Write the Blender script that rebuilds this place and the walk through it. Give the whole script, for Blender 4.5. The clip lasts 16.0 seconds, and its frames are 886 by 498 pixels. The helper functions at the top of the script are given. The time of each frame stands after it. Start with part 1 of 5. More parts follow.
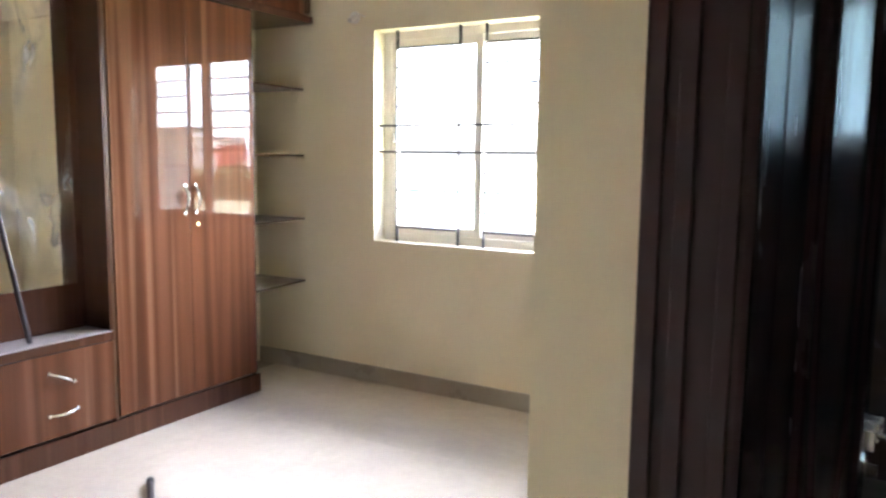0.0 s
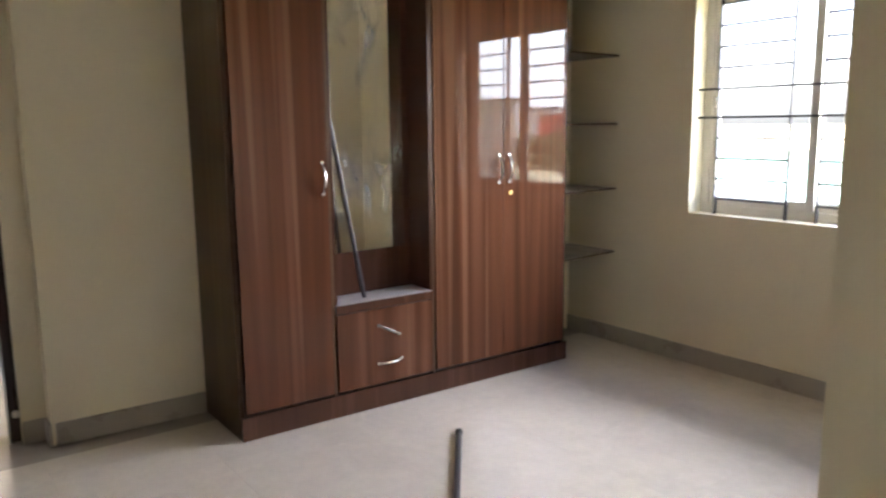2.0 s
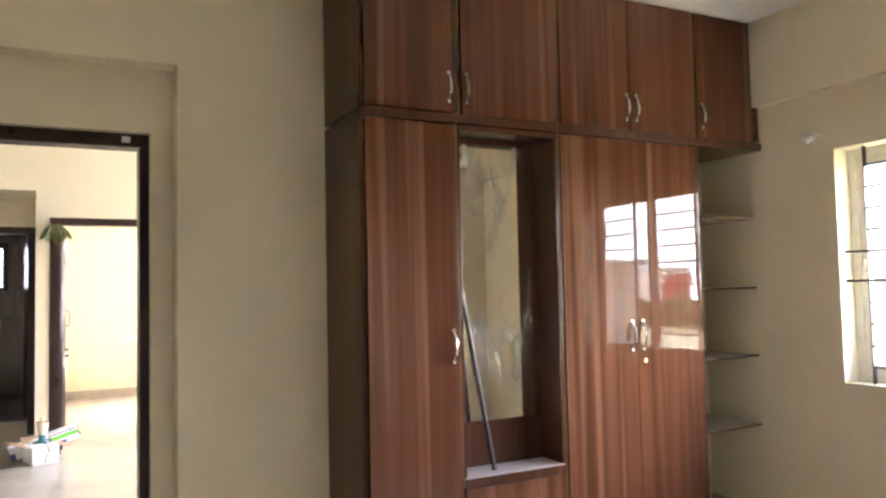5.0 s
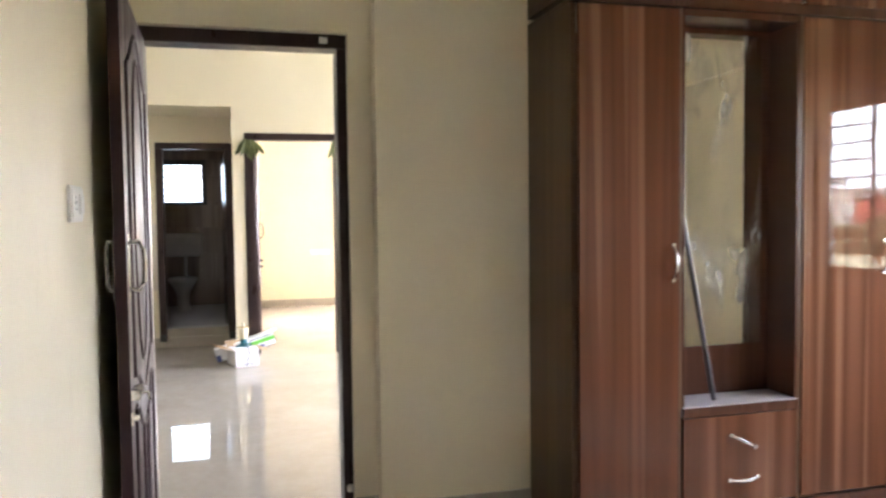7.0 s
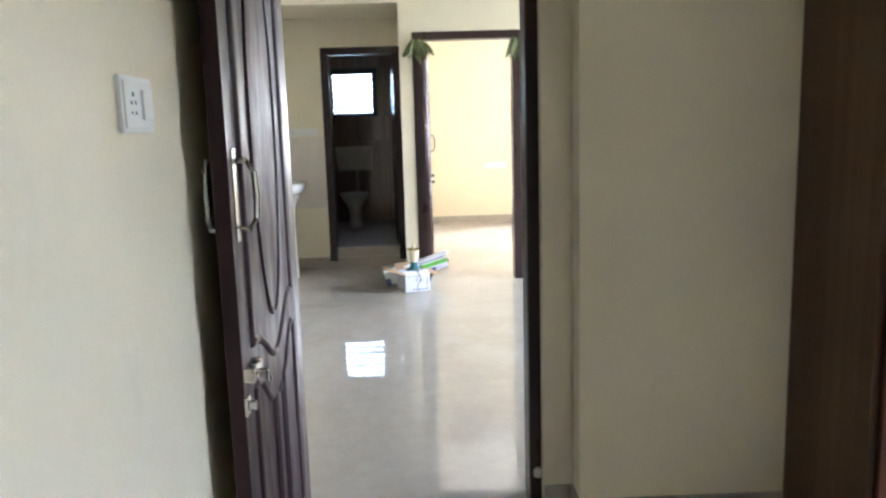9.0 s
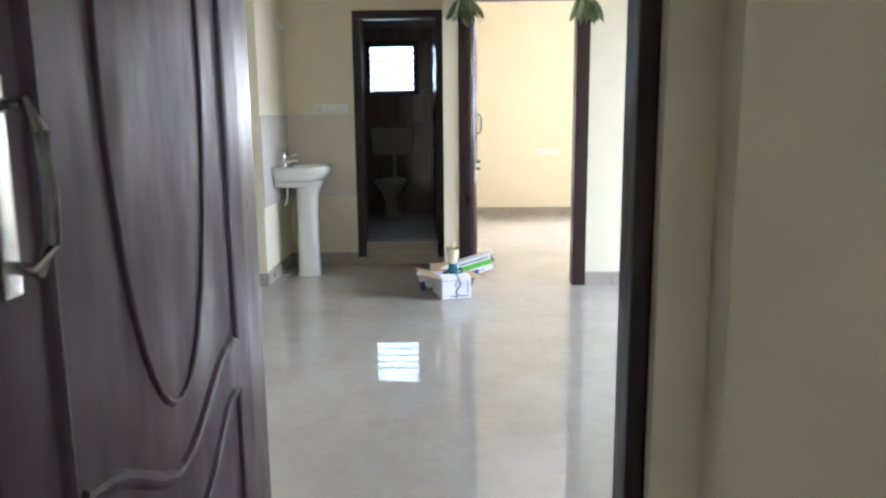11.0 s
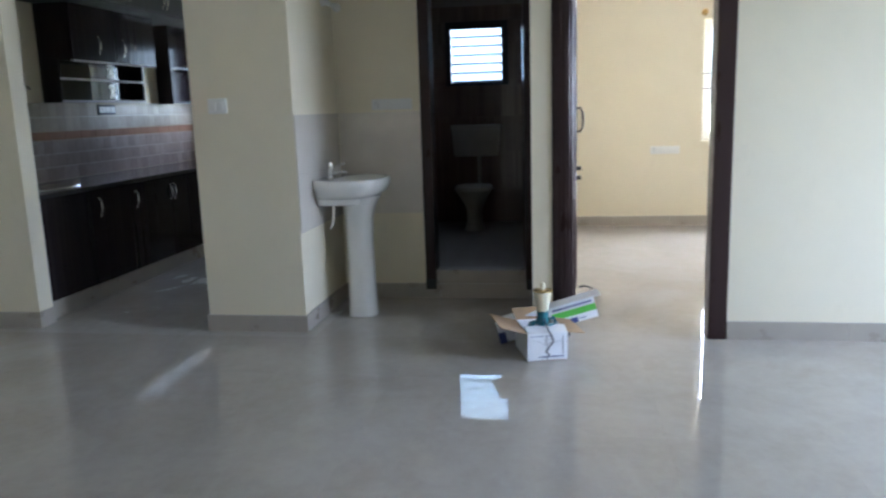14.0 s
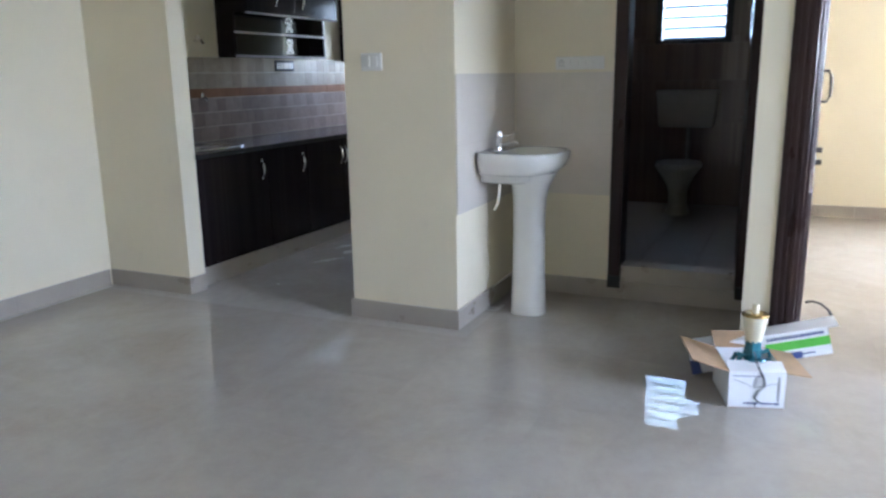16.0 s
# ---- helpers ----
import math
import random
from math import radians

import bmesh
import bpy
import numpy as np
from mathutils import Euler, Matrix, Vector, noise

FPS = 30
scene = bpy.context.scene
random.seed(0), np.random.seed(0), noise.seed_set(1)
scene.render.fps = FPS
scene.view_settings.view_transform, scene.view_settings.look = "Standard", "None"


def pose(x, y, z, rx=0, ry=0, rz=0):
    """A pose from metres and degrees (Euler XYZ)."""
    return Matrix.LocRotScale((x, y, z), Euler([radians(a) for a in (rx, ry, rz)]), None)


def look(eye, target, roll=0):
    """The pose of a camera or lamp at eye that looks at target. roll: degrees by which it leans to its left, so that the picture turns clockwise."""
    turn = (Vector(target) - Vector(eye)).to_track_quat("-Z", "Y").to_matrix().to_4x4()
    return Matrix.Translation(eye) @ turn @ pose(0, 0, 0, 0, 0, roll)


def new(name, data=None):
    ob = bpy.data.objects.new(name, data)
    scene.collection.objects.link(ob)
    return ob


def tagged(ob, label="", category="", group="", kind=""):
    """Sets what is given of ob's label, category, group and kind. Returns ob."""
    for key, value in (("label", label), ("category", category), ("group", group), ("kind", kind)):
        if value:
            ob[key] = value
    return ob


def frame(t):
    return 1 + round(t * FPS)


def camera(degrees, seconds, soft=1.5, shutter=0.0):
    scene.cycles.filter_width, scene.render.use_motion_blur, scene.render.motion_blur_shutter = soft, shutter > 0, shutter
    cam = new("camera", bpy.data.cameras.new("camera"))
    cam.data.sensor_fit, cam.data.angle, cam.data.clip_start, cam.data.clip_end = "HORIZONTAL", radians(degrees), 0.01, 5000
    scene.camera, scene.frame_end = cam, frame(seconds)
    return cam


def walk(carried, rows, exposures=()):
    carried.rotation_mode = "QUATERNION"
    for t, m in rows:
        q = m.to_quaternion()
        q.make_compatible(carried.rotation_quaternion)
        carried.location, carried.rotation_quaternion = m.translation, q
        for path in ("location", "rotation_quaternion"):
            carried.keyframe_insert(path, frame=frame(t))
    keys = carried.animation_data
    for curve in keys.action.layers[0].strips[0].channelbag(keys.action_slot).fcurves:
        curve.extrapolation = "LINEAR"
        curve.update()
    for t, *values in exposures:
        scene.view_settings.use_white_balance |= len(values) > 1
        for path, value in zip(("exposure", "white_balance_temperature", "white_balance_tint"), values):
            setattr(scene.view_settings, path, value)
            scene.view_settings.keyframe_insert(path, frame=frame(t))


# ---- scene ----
# camera and walk
cam = camera(60.5, 16.0, soft=2.4, shutter=0.4)
PATH = [
    (0, (0.035, 0.027, 1.355), (-0.966, 1.741, 1.115), 0.7),
    (0.5, (0.016, 0.052, 1.354), (-1.106, 1.686, 1.084), 0.7),
    (1, (0.035, 0.081, 1.353), (-1.227, 1.603, 1.051), 0.7),
    (1.5, (0.053, 0.103, 1.356), (-1.4, 1.439, 1.031), -0.0),
    (2, (0.043, 0.087, 1.359), (-1.556, 1.245, 1.037), -0.7),
    (2.5, (0.041, 0.081, 1.358), (-1.616, 1.163, 1.067), -0.6),
    (3, (0.007, 0.061, 1.387), (-1.646, 1.154, 1.113), -0.6),
    (3.5, (0.006, 0.063, 1.387), (-1.667, 1.152, 1.27), -0.8),
    (3.7, (0.004, 0.065, 1.388), (-1.678, 1.146, 1.358), -0.8),
    (5.8, (-0.053, 0.017, 1.375), (-1.88, 0.827, 1.466), -0.6),
    (6, (-0.08, -0.01, 1.364), (-1.922, 0.766, 1.44), -0.4),
    (6.5, (-0.168, -0.056, 1.366), (-2.043, 0.639, 1.363), -0.4),
    (7, (-0.336, -0.017, 1.341), (-2.266, 0.496, 1.245), -0.7),
    (7.5, (-0.53, 0.053, 1.348), (-2.492, 0.404, 1.189), -1.5),
    (8, (-0.728, 0.074, 1.328), (-2.704, 0.281, 1.1), -1.9),
    (8.5, (-0.97, 0.047, 1.335), (-2.946, 0.149, 1.044), -1.8),
    (9, (-1.169, 0.046, 1.323), (-3.143, 0.104, 1.005), -1.7),
    (9.2, (-1.28, 0.058, 1.313), (-3.253, 0.082, 0.987), -1.7),
    (11.3, (-2.298, 0.067, 1.25), (-4.265, -0.007, 0.895), -0.6),
    (11.5, (-2.402, 0.083, 1.257), (-4.368, -0.017, 0.902), -0.8),
    (12, (-2.649, 0.086, 1.26), (-4.609, -0.098, 0.908), -0.8),
    (12.5, (-2.869, 0.08, 1.246), (-4.825, -0.146, 0.895), -1.0),
    (13, (-3.076, 0.045, 1.264), (-5.038, -0.103, 0.905), -1.0),
    (13.5, (-3.314, 0.068, 1.253), (-5.275, -0.093, 0.895), -1.2),
    (14, (-3.529, 0.102, 1.268), (-5.47, -0.217, 0.904), -1.8),
    (14.5, (-3.692, 0.085, 1.259), (-5.603, -0.365, 0.876), -2.1),
    (15, (-3.906, 0.038, 1.257), (-5.78, -0.524, 0.843), -1.2),
    (15.5, (-4.059, 0.028, 1.252), (-5.898, -0.631, 0.821), -0.9),
    (16, (-4.31, 0.06, 1.251), (-6.082, -0.754, 0.805), -0.9),
]
EXPOSURES = [
    (0.0, 4.75, 6100, 23), (0.5, 4.35, 6100, 23), (1.0, 4.05, 6100, 22), (1.5, 3.85, 6200, 23), (2.0, 3.95, 6250, 23), (3.0, 4.3, 6350, 25), (3.7, 4.4, 6450, 25), (6.0, 4.55, 6450, 25),
    (7.5, 4.3, 5950, 20), (9.0, 4.1, 5600, 16), (11.5, 3.7, 5400, 16), (12.0, 3.58, 5300, 16), (13.0, 3.18, 5150, 15), (14.0, 3.0, 5120, 15),
    (15.0, 3.25, 5150, 17), (16.0, 3.6, 5200, 18),
]
walk(cam, [(t, look(eye, target, roll)) for t, eye, target, roll in PATH], EXPOSURES)

# ---------------------------------------------------------------- plan, in metres
CEIL = 2.88
BX, PX, LX, AX, EX = -3.60, -3.49, -7.65, -8.50, -11.62   # bedroom door wall, its pier, hall wall, alcove wall, far wall
WY, BY, KY, HY = 3.675, -0.44, -3.77, 4.0                # bedroom window wall, its opposite wall, kitchen wall, hall end
FX = -3.02                                                # wardrobe front


# ---------------------------------------------------------------- world, sun, window light
def area(name, eye, target, w, h, watts, colour):
    data = bpy.data.lights.new(name, "AREA")
    data.shape, data.size, data.size_y, data.energy, data.color = "RECTANGLE", w, h, watts, colour
    ob = new(name, data)
    ob.matrix_world = look(eye, target)
    return ob


world = bpy.data.worlds.new("sky")
scene.world = world
world.use_nodes = True
wn = world.node_tree
sky = wn.nodes.new("ShaderNodeTexSky")
sky.sky_type, sky.sun_disc = "NISHITA", False
sky.sun_elevation, sky.sun_rotation = radians(52), radians(150)
sky.dust_density, sky.air_density = 4.0, 1.0
wn.links.new(sky.outputs[0], wn.nodes["Background"].inputs[0])
wn.nodes["Background"].inputs[1].default_value = 0.15
sun = bpy.data.lights.new("sun", "SUN")
sun.energy, sun.angle, sun.color = 5.0, radians(12), (1.0, 0.96, 0.9)
sun_ob = new("sun", sun)
sun_ob.matrix_world = look((0, 0, 0), (-0.31, 0.53, -0.79))

SKYLIGHT = (0.90, 0.96, 1.0)
area("bright_sky", (-2.5, 140.0, 82.0), (-2.5, 0.0, 82.0), 450.0, 180.0, 600000, SKYLIGHT)
area("window_light_far_room", (-12.0, 2.35, 1.5), (-9.0, 2.35, 1.2), 1.8, 1.3, 37, (1.0, 0.965, 0.93))
area("window_light_kitchen", (-11.6, -2.9, 1.65), (-9.0, -2.9, 1.2), 1.2, 0.9, 2.1, (0.90, 0.96, 1.0))
area("window_light_bath", (-11.6, -0.76, 1.77), (-9.0, -0.76, 1.6), 0.9, 0.8, 3.6, SKYLIGHT)
area("window_light_hall", (-6.3, 4.35, 1.4), (-6.3, 2.0, 1.0), 1.5, 2.0, 5.6, (0.72, 0.87, 1.0))


# ---------------------------------------------------------------- materials
def material(name):
    m = bpy.data.materials.new(name)
    m.use_nodes = True
    return m, m.node_tree, m.node_tree.nodes["Principled BSDF"]


def node(nt, kind, **inputs):
    n = nt.nodes.new(kind)
    for key, value in inputs.items():
        key = key.replace("_", " ")
        if isinstance(value, bpy.types.NodeSocket):
            nt.links.new(value, n.inputs[key])
        else:
            n.inputs[key].default_value = value
    return n


def ramp(nt, factor, stops):
    n = nt.nodes.new("ShaderNodeValToRGB")
    el = n.color_ramp.elements
    while len(el) < len(stops):
        el.new(0.5)
    for e, (p, c) in zip(el, stops):
        e.position, e.color = p, (*c, 1) if len(c) == 3 else c
    nt.links.new(factor, n.inputs[0])
    return n.outputs[0]


def grey(v):
    return (v, v, v)


def place(nt, scale=(1, 1, 1)):
    g = nt.nodes.new("ShaderNodeNewGeometry")
    m = node(nt, "ShaderNodeMapping", Vector=g.outputs["Position"])
    m.inputs["Scale"].default_value = scale
    return m.outputs[0]


def noise_tex(nt, vec, scale, detail=4.0, rough=0.55, dist=0.0):
    return node(nt, "ShaderNodeTexNoise", Vector=vec, Scale=scale, Detail=detail, Roughness=rough, Distortion=dist).outputs[0]


def bump(nt, bsdf, height, strength, distance=0.01):
    b = node(nt, "ShaderNodeBump", Height=height, Strength=strength, Distance=distance)
    nt.links.new(b.outputs[0], bsdf.inputs["Normal"])


def mixed(nt, factor, a, b, mode="MIX"):
    n = nt.nodes.new("ShaderNodeMix")
    n.data_type, n.blend_type = "RGBA", mode
    for socket, value in ((n.inputs[0], factor), (n.inputs[6], a), (n.inputs[7], b)):
        if isinstance(value, bpy.types.NodeSocket):
            nt.links.new(value, socket)
        elif isinstance(value, tuple):
            socket.default_value = (*value, 1)
        else:
            socket.default_value = value
    return n.outputs[2]


def plain(name, colour, rough=0.5, metal=0.0, vary=0.12, scale=9.0, relief=0.0, coat=0.0):
    """A surface of one paint or metal with faint uneven tone and gloss."""
    m, nt, b = material(name)
    n = noise_tex(nt, place(nt), scale, 6)
    dark = tuple(c * (1 - vary) for c in colour)
    light = tuple(min(1, c * (1 + vary)) for c in colour)
    nt.links.new(ramp(nt, n, [(0.3, dark), (0.7, light)]), b.inputs["Base Color"])
    nt.links.new(ramp(nt, n, [(0.3, grey(max(0.02, rough * 0.85))), (0.7, grey(min(1, rough * 1.15)))]), b.inputs["Roughness"])
    b.inputs["Metallic"].default_value = metal
    b.inputs["Coat Weight"].default_value = coat
    if relief:
        bump(nt, b, noise_tex(nt, place(nt), scale * 6, 5), relief, 0.004)
    return m


def wall_paint(name, colour):
    m, nt, b = material(name)
    p = place(nt)
    broad, fine = noise_tex(nt, p, 0.9, 5, 0.6), noise_tex(nt, p, 55, 4)
    tone = ramp(nt, broad, [(0.3, tuple(c * 0.94 for c in colour)), (0.7, tuple(min(1, c * 1.04) for c in colour))])
    smudge = ramp(nt, noise_tex(nt, place(nt, (1, 1, 0.5)), 5.5, 6, 0.7), [(0.62, grey(1)), (0.8, grey(0.93))])
    nt.links.new(mixed(nt, 1.0, tone, smudge, "MULTIPLY"), b.inputs["Base Color"])
    b.inputs["Roughness"].default_value = 0.55
    b.inputs["Specular IOR Level"].default_value = 0.35
    h = mixed(nt, 0.35, fine, noise_tex(nt, p, 6, 4))
    bump(nt, b, h, 0.22, 0.004)
    return m


def floor_tile_mat(name, colour, dust, dusty_rough, clean_rough=0.035, detail=6, spread=0.68):
    """Polished vitrified tile with cloudy veins, and a film of dust that dulls it in places."""
    m, nt, b = material(name)
    p = place(nt)
    rnd = nt.nodes.new("ShaderNodeObjectInfo").outputs["Random"]
    shift = node(nt, "ShaderNodeVectorMath", **{})
    shift.operation = "ADD"
    scaled = nt.nodes.new("ShaderNodeVectorMath")
    scaled.operation = "SCALE"
    scaled.inputs[0].default_value = (7, 5, 3)
    nt.links.new(rnd, scaled.inputs["Scale"])
    nt.links.new(p, shift.inputs[0])
    nt.links.new(scaled.outputs[0], shift.inputs[1])
    cloud = noise_tex(nt, shift.outputs[0], 2.6, 8, 0.62, 1.2)
    tone = ramp(nt, cloud, [(0.3, tuple(c * 0.92 for c in colour)), (0.55, colour), (0.75, tuple(min(1, c * 1.06) for c in colour))])
    grit = ramp(nt, noise_tex(nt, p, 16.0, 6, 0.7), [(0.3, grey(0.935)), (0.7, grey(1.035))])
    tone = mixed(nt, 1.0, tone, grit, "MULTIPLY")
    patch = noise_tex(nt, p, 1.1, detail, spread, 0.6)
    film = ramp(nt, patch, [(0.42, grey(0)), (0.7, grey(1))])
    smear = ramp(nt, noise_tex(nt, place(nt, (1, 1.8, 1)), 4.2, detail, spread, 0.8), [(0.5, grey(0)), (0.78, grey(1))])
    both = mixed(nt, 0.5, film, smear, "SCREEN")
    nt.links.new(mixed(nt, node_scale(nt, both, dust), tone, (0.50, 0.475, 0.44)), b.inputs["Base Color"])
    nt.links.new(ramp(nt, both, [(0.0, grey(clean_rough)), (1.0, grey(dusty_rough))]), b.inputs["Roughness"])
    b.inputs["IOR"].default_value = 1.47
    bump(nt, b, noise_tex(nt, p, 2.0, 2), 0.02, 0.01)
    return m


def node_scale(nt, value, k):
    n = nt.nodes.new("ShaderNodeMath")
    n.operation = "MULTIPLY"
    nt.links.new(value, n.inputs[0])
    n.inputs[1].default_value = k
    return n.outputs[0]


def laminate(name, dark, mid, light, rough, along="Y", waves=0.02, coat=0.0, sheen=0.5):
    """Wood laminate with upright grain bands; each panel has a grain of its own."""
    m, nt, b = material(name)
    g = nt.nodes.new("ShaderNodeNewGeometry")
    rnd = nt.nodes.new("ShaderNodeObjectInfo").outputs["Random"]
    sx = 1.0 if along == "Y" else 6.0
    sy = 7.5 if along == "Y" else 1.0
    mp = node(nt, "ShaderNodeMapping", Vector=g.outputs["Position"])
    mp.inputs["Scale"].default_value = (sx, sy, 0.10)
    off = nt.nodes.new("ShaderNodeCombineXYZ")
    for i in range(2):
        nt.links.new(node_scale(nt, rnd, 17.0), off.inputs[i])
    nt.links.new(off.outputs[0], mp.inputs["Location"])
    band = noise_tex(nt, mp.outputs[0], 1.15, 3, 0.5, 0.25)
    mp2 = node(nt, "ShaderNodeMapping", Vector=g.outputs["Position"])
    mp2.inputs["Scale"].default_value = (sx * 6, sy * 9, 0.6)
    grain = noise_tex(nt, mp2.outputs[0], 1.6, 6, 0.6)
    tone = ramp(nt, band, [(0.30, dark), (0.45, mid), (0.54, tuple(0.85 * a + 0.15 * c for a, c in zip(mid, dark))), (0.60, light), (0.66, mid), (0.8, dark)])
    fine = ramp(nt, grain, [(0.3, grey(0.86)), (0.7, grey(1.07))])
    nt.links.new(mixed(nt, 1.0, tone, fine, "MULTIPLY"), b.inputs["Base Color"])
    nt.links.new(ramp(nt, noise_tex(nt, place(nt), 3.0, 5), [(0.3, grey(rough * 0.92)), (0.75, grey(rough * 1.1))]), b.inputs["Roughness"])
    b.inputs["Coat Weight"].default_value = coat
    b.inputs["Coat Roughness"].default_value = 0.012
    b.inputs["Specular IOR Level"].default_value = sheen
    if waves:
        bump(nt, b, noise_tex(nt, place(nt), 7.0, 2), waves, 0.02)
    return m


def walnut(name):
    """Glossy walnut laminate: broad soft upright bands, a few pale streaks, fine pores, and a faintly wavy lacquer."""
    m, nt, b = material(name)
    g = nt.nodes.new("ShaderNodeNewGeometry")
    rnd = nt.nodes.new("ShaderNodeObjectInfo").outputs["Random"]
    off = nt.nodes.new("ShaderNodeCombineXYZ")
    nt.links.new(node_scale(nt, rnd, 23.0), off.inputs[1])
    nt.links.new(node_scale(nt, rnd, 5.0), off.inputs[2])

    def along(sy, sz, scale, detail, dist):
        mp = node(nt, "ShaderNodeMapping", Vector=g.outputs["Position"])
        mp.inputs["Scale"].default_value = (0.2, sy, sz)
        nt.links.new(off.outputs[0], mp.inputs["Location"])
        return noise_tex(nt, mp.outputs[0], scale, detail, 0.5, dist)

    broad = ramp(nt, along(7.0, 0.14, 1.0, 2, 0.3), [(0.32, (0.076, 0.029, 0.015)), (0.45, (0.126, 0.050, 0.025)), (0.55, (0.092, 0.035, 0.018)), (0.68, (0.148, 0.063, 0.034))])
    streak = ramp(nt, along(12.0, 0.18, 1.0, 1, 0.2), [(0.61, grey(0)), (0.69, grey(1))])
    tone = mixed(nt, node_scale(nt, streak, 0.6), broad, (0.23, 0.117, 0.067))
    fine = ramp(nt, along(120.0, 1.6, 1.0, 5, 0.0), [(0.3, grey(0.92)), (0.7, grey(1.05))])
    nt.links.new(mixed(nt, 1.0, tone, fine, "MULTIPLY"), b.inputs["Base Color"])
    b.inputs["Roughness"].default_value = 0.03
    b.inputs["Specular IOR Level"].default_value = 0.29
    bump(nt, b, noise_tex(nt, place(nt), 7.0, 1), 0.014, 0.02)
    return m


def varnish(name, colour, rough, sheen=0.5):
    """Brush-painted dark door wood: streaks along the grain, uneven gloss."""
    m, nt, b = material(name)
    grain = noise_tex(nt, place(nt, (14, 14, 0.8)), 2.2, 6, 0.6, 0.3)
    nt.links.new(ramp(nt, grain, [(0.3, tuple(c * 0.88 for c in colour)), (0.7, tuple(c * 1.12 for c in colour))]), b.inputs["Base Color"])
    nt.links.new(ramp(nt, noise_tex(nt, place(nt, (5, 5, 1.5)), 3, 5), [(0.3, grey(rough * 0.75)), (0.7, grey(rough * 1.4))]), b.inputs["Roughness"])
    b.inputs["Specular IOR Level"].default_value = sheen
    bump(nt, b, grain, 0.06, 0.003)
    return m


def pane_mat(name, gloss, tint=(1, 1, 1)):
    m = bpy.data.materials.new(name)
    m.use_nodes = True
    nt = m.node_tree
    nt.nodes.remove(nt.nodes["Principled BSDF"])
    t = nt.nodes.new("ShaderNodeBsdfTransparent")
    t.inputs[0].default_value = (*tint, 1)
    gl = nt.nodes.new("ShaderNodeBsdfGlossy")
    gl.inputs["Roughness"].default_value = 0.02
    mx = nt.nodes.new("ShaderNodeMixShader")
    mx.inputs[0].default_value = gloss
    nt.links.new(t.outputs[0], mx.inputs[1])
    nt.links.new(gl.outputs[0], mx.inputs[2])
    nt.links.new(mx.outputs[0], nt.nodes["Material Output"].inputs[0])
    return m


def frosted_mat(name, tint=(0.54, 0.60, 0.64), clear=0.03):
    m = bpy.data.materials.new(name)
    m.use_nodes = True
    nt = m.node_tree
    nt.nodes.remove(nt.nodes["Principled BSDF"])
    t = nt.nodes.new("ShaderNodeBsdfTranslucent")
    t.inputs[0].default_value = (*tint, 1)
    p = nt.nodes.new("ShaderNodeBsdfTransparent")
    mx = nt.nodes.new("ShaderNodeMixShader")
    mx.inputs[0].default_value = clear
    nt.links.new(t.outputs[0], mx.inputs[1])
    nt.links.new(p.outputs[0], mx.inputs[2])
    nt.links.new(mx.outputs[0], nt.nodes["Material Output"].inputs[0])
    return m


def mirror_mat():
    """Silvered glass, hazed where dried cleaning smears and dust lie."""
    m, nt, b = material("mirror_glass")
    b.inputs["Metallic"].default_value = 1.0
    b.inputs["Base Color"].default_value = (0.93, 0.94, 0.90, 1)
    b.inputs["Roughness"].default_value = 0.02
    smear = noise_tex(nt, place(nt, (1, 6, 2.2)), 1.9, 4, 0.55, 0.5)
    blot = ramp(nt, noise_tex(nt, place(nt, (1, 3.4, 1.3)), 1.5, 2), [(0.47, grey(0)), (0.64, grey(1))])
    film = mixed(nt, 1.0, ramp(nt, smear, [(0.44, grey(0.02)), (0.66, grey(0.62))]), blot, "MULTIPLY")
    d = node(nt, "ShaderNodeBsdfDiffuse", Color=(0.72, 0.74, 0.72, 1))
    mx = nt.nodes.new("ShaderNodeMixShader")
    nt.links.new(film, mx.inputs[0])
    nt.links.new(b.outputs[0], mx.inputs[1])
    nt.links.new(d.outputs[0], mx.inputs[2])
    nt.links.new(mx.outputs[0], nt.nodes["Material Output"].inputs[0])
    return m


CREAM = wall_paint("cream_wall_paint", (0.74, 0.67, 0.51))
WHITE_PAINT = wall_paint("white_ceiling_paint", (0.80, 0.79, 0.76))
SKIRT = plain("skirting_tile", (0.36, 0.32, 0.27), 0.3, vary=0.06, scale=5)
GROUT = plain("tile_grout", (0.41, 0.375, 0.33), 0.6, vary=0.1, relief=0.2)
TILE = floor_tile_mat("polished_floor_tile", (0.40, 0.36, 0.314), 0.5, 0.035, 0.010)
# bedroom tile: faint dust film, base colour lifted for the window's glow
TILE_DUSTY_LIT = floor_tile_mat("lit_dusty_floor_tile", (0.67, 0.605, 0.515), 0.2, 0.2, 0.085, 5, 0.55)
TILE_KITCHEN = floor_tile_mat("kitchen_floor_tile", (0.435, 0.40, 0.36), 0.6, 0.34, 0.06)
BATH_FLOOR = plain("bath_floor_tile", (0.28, 0.23, 0.195), 0.35, vary=0.1)
BATH_DARK = plain("dark_unseen_bath_wall", (0.11, 0.085, 0.075), 0.25, vary=0.12)
BATH_TILE = laminate("bath_wall_tile", (0.17, 0.115, 0.095), (0.24, 0.168, 0.138), (0.30, 0.22, 0.18), 0.15, waves=0.0)
WASH_TILE = plain("basin_wall_tile", (0.66, 0.605, 0.53), 0.2, vary=0.05, scale=4)
WALNUT = walnut("glossy_walnut_laminate")
WALNUT_DARK = laminate("dark_walnut_board", (0.058, 0.027, 0.012), (0.080, 0.040, 0.018), (0.105, 0.056, 0.027), 0.34, along="X", waves=0.0, sheen=0.25)
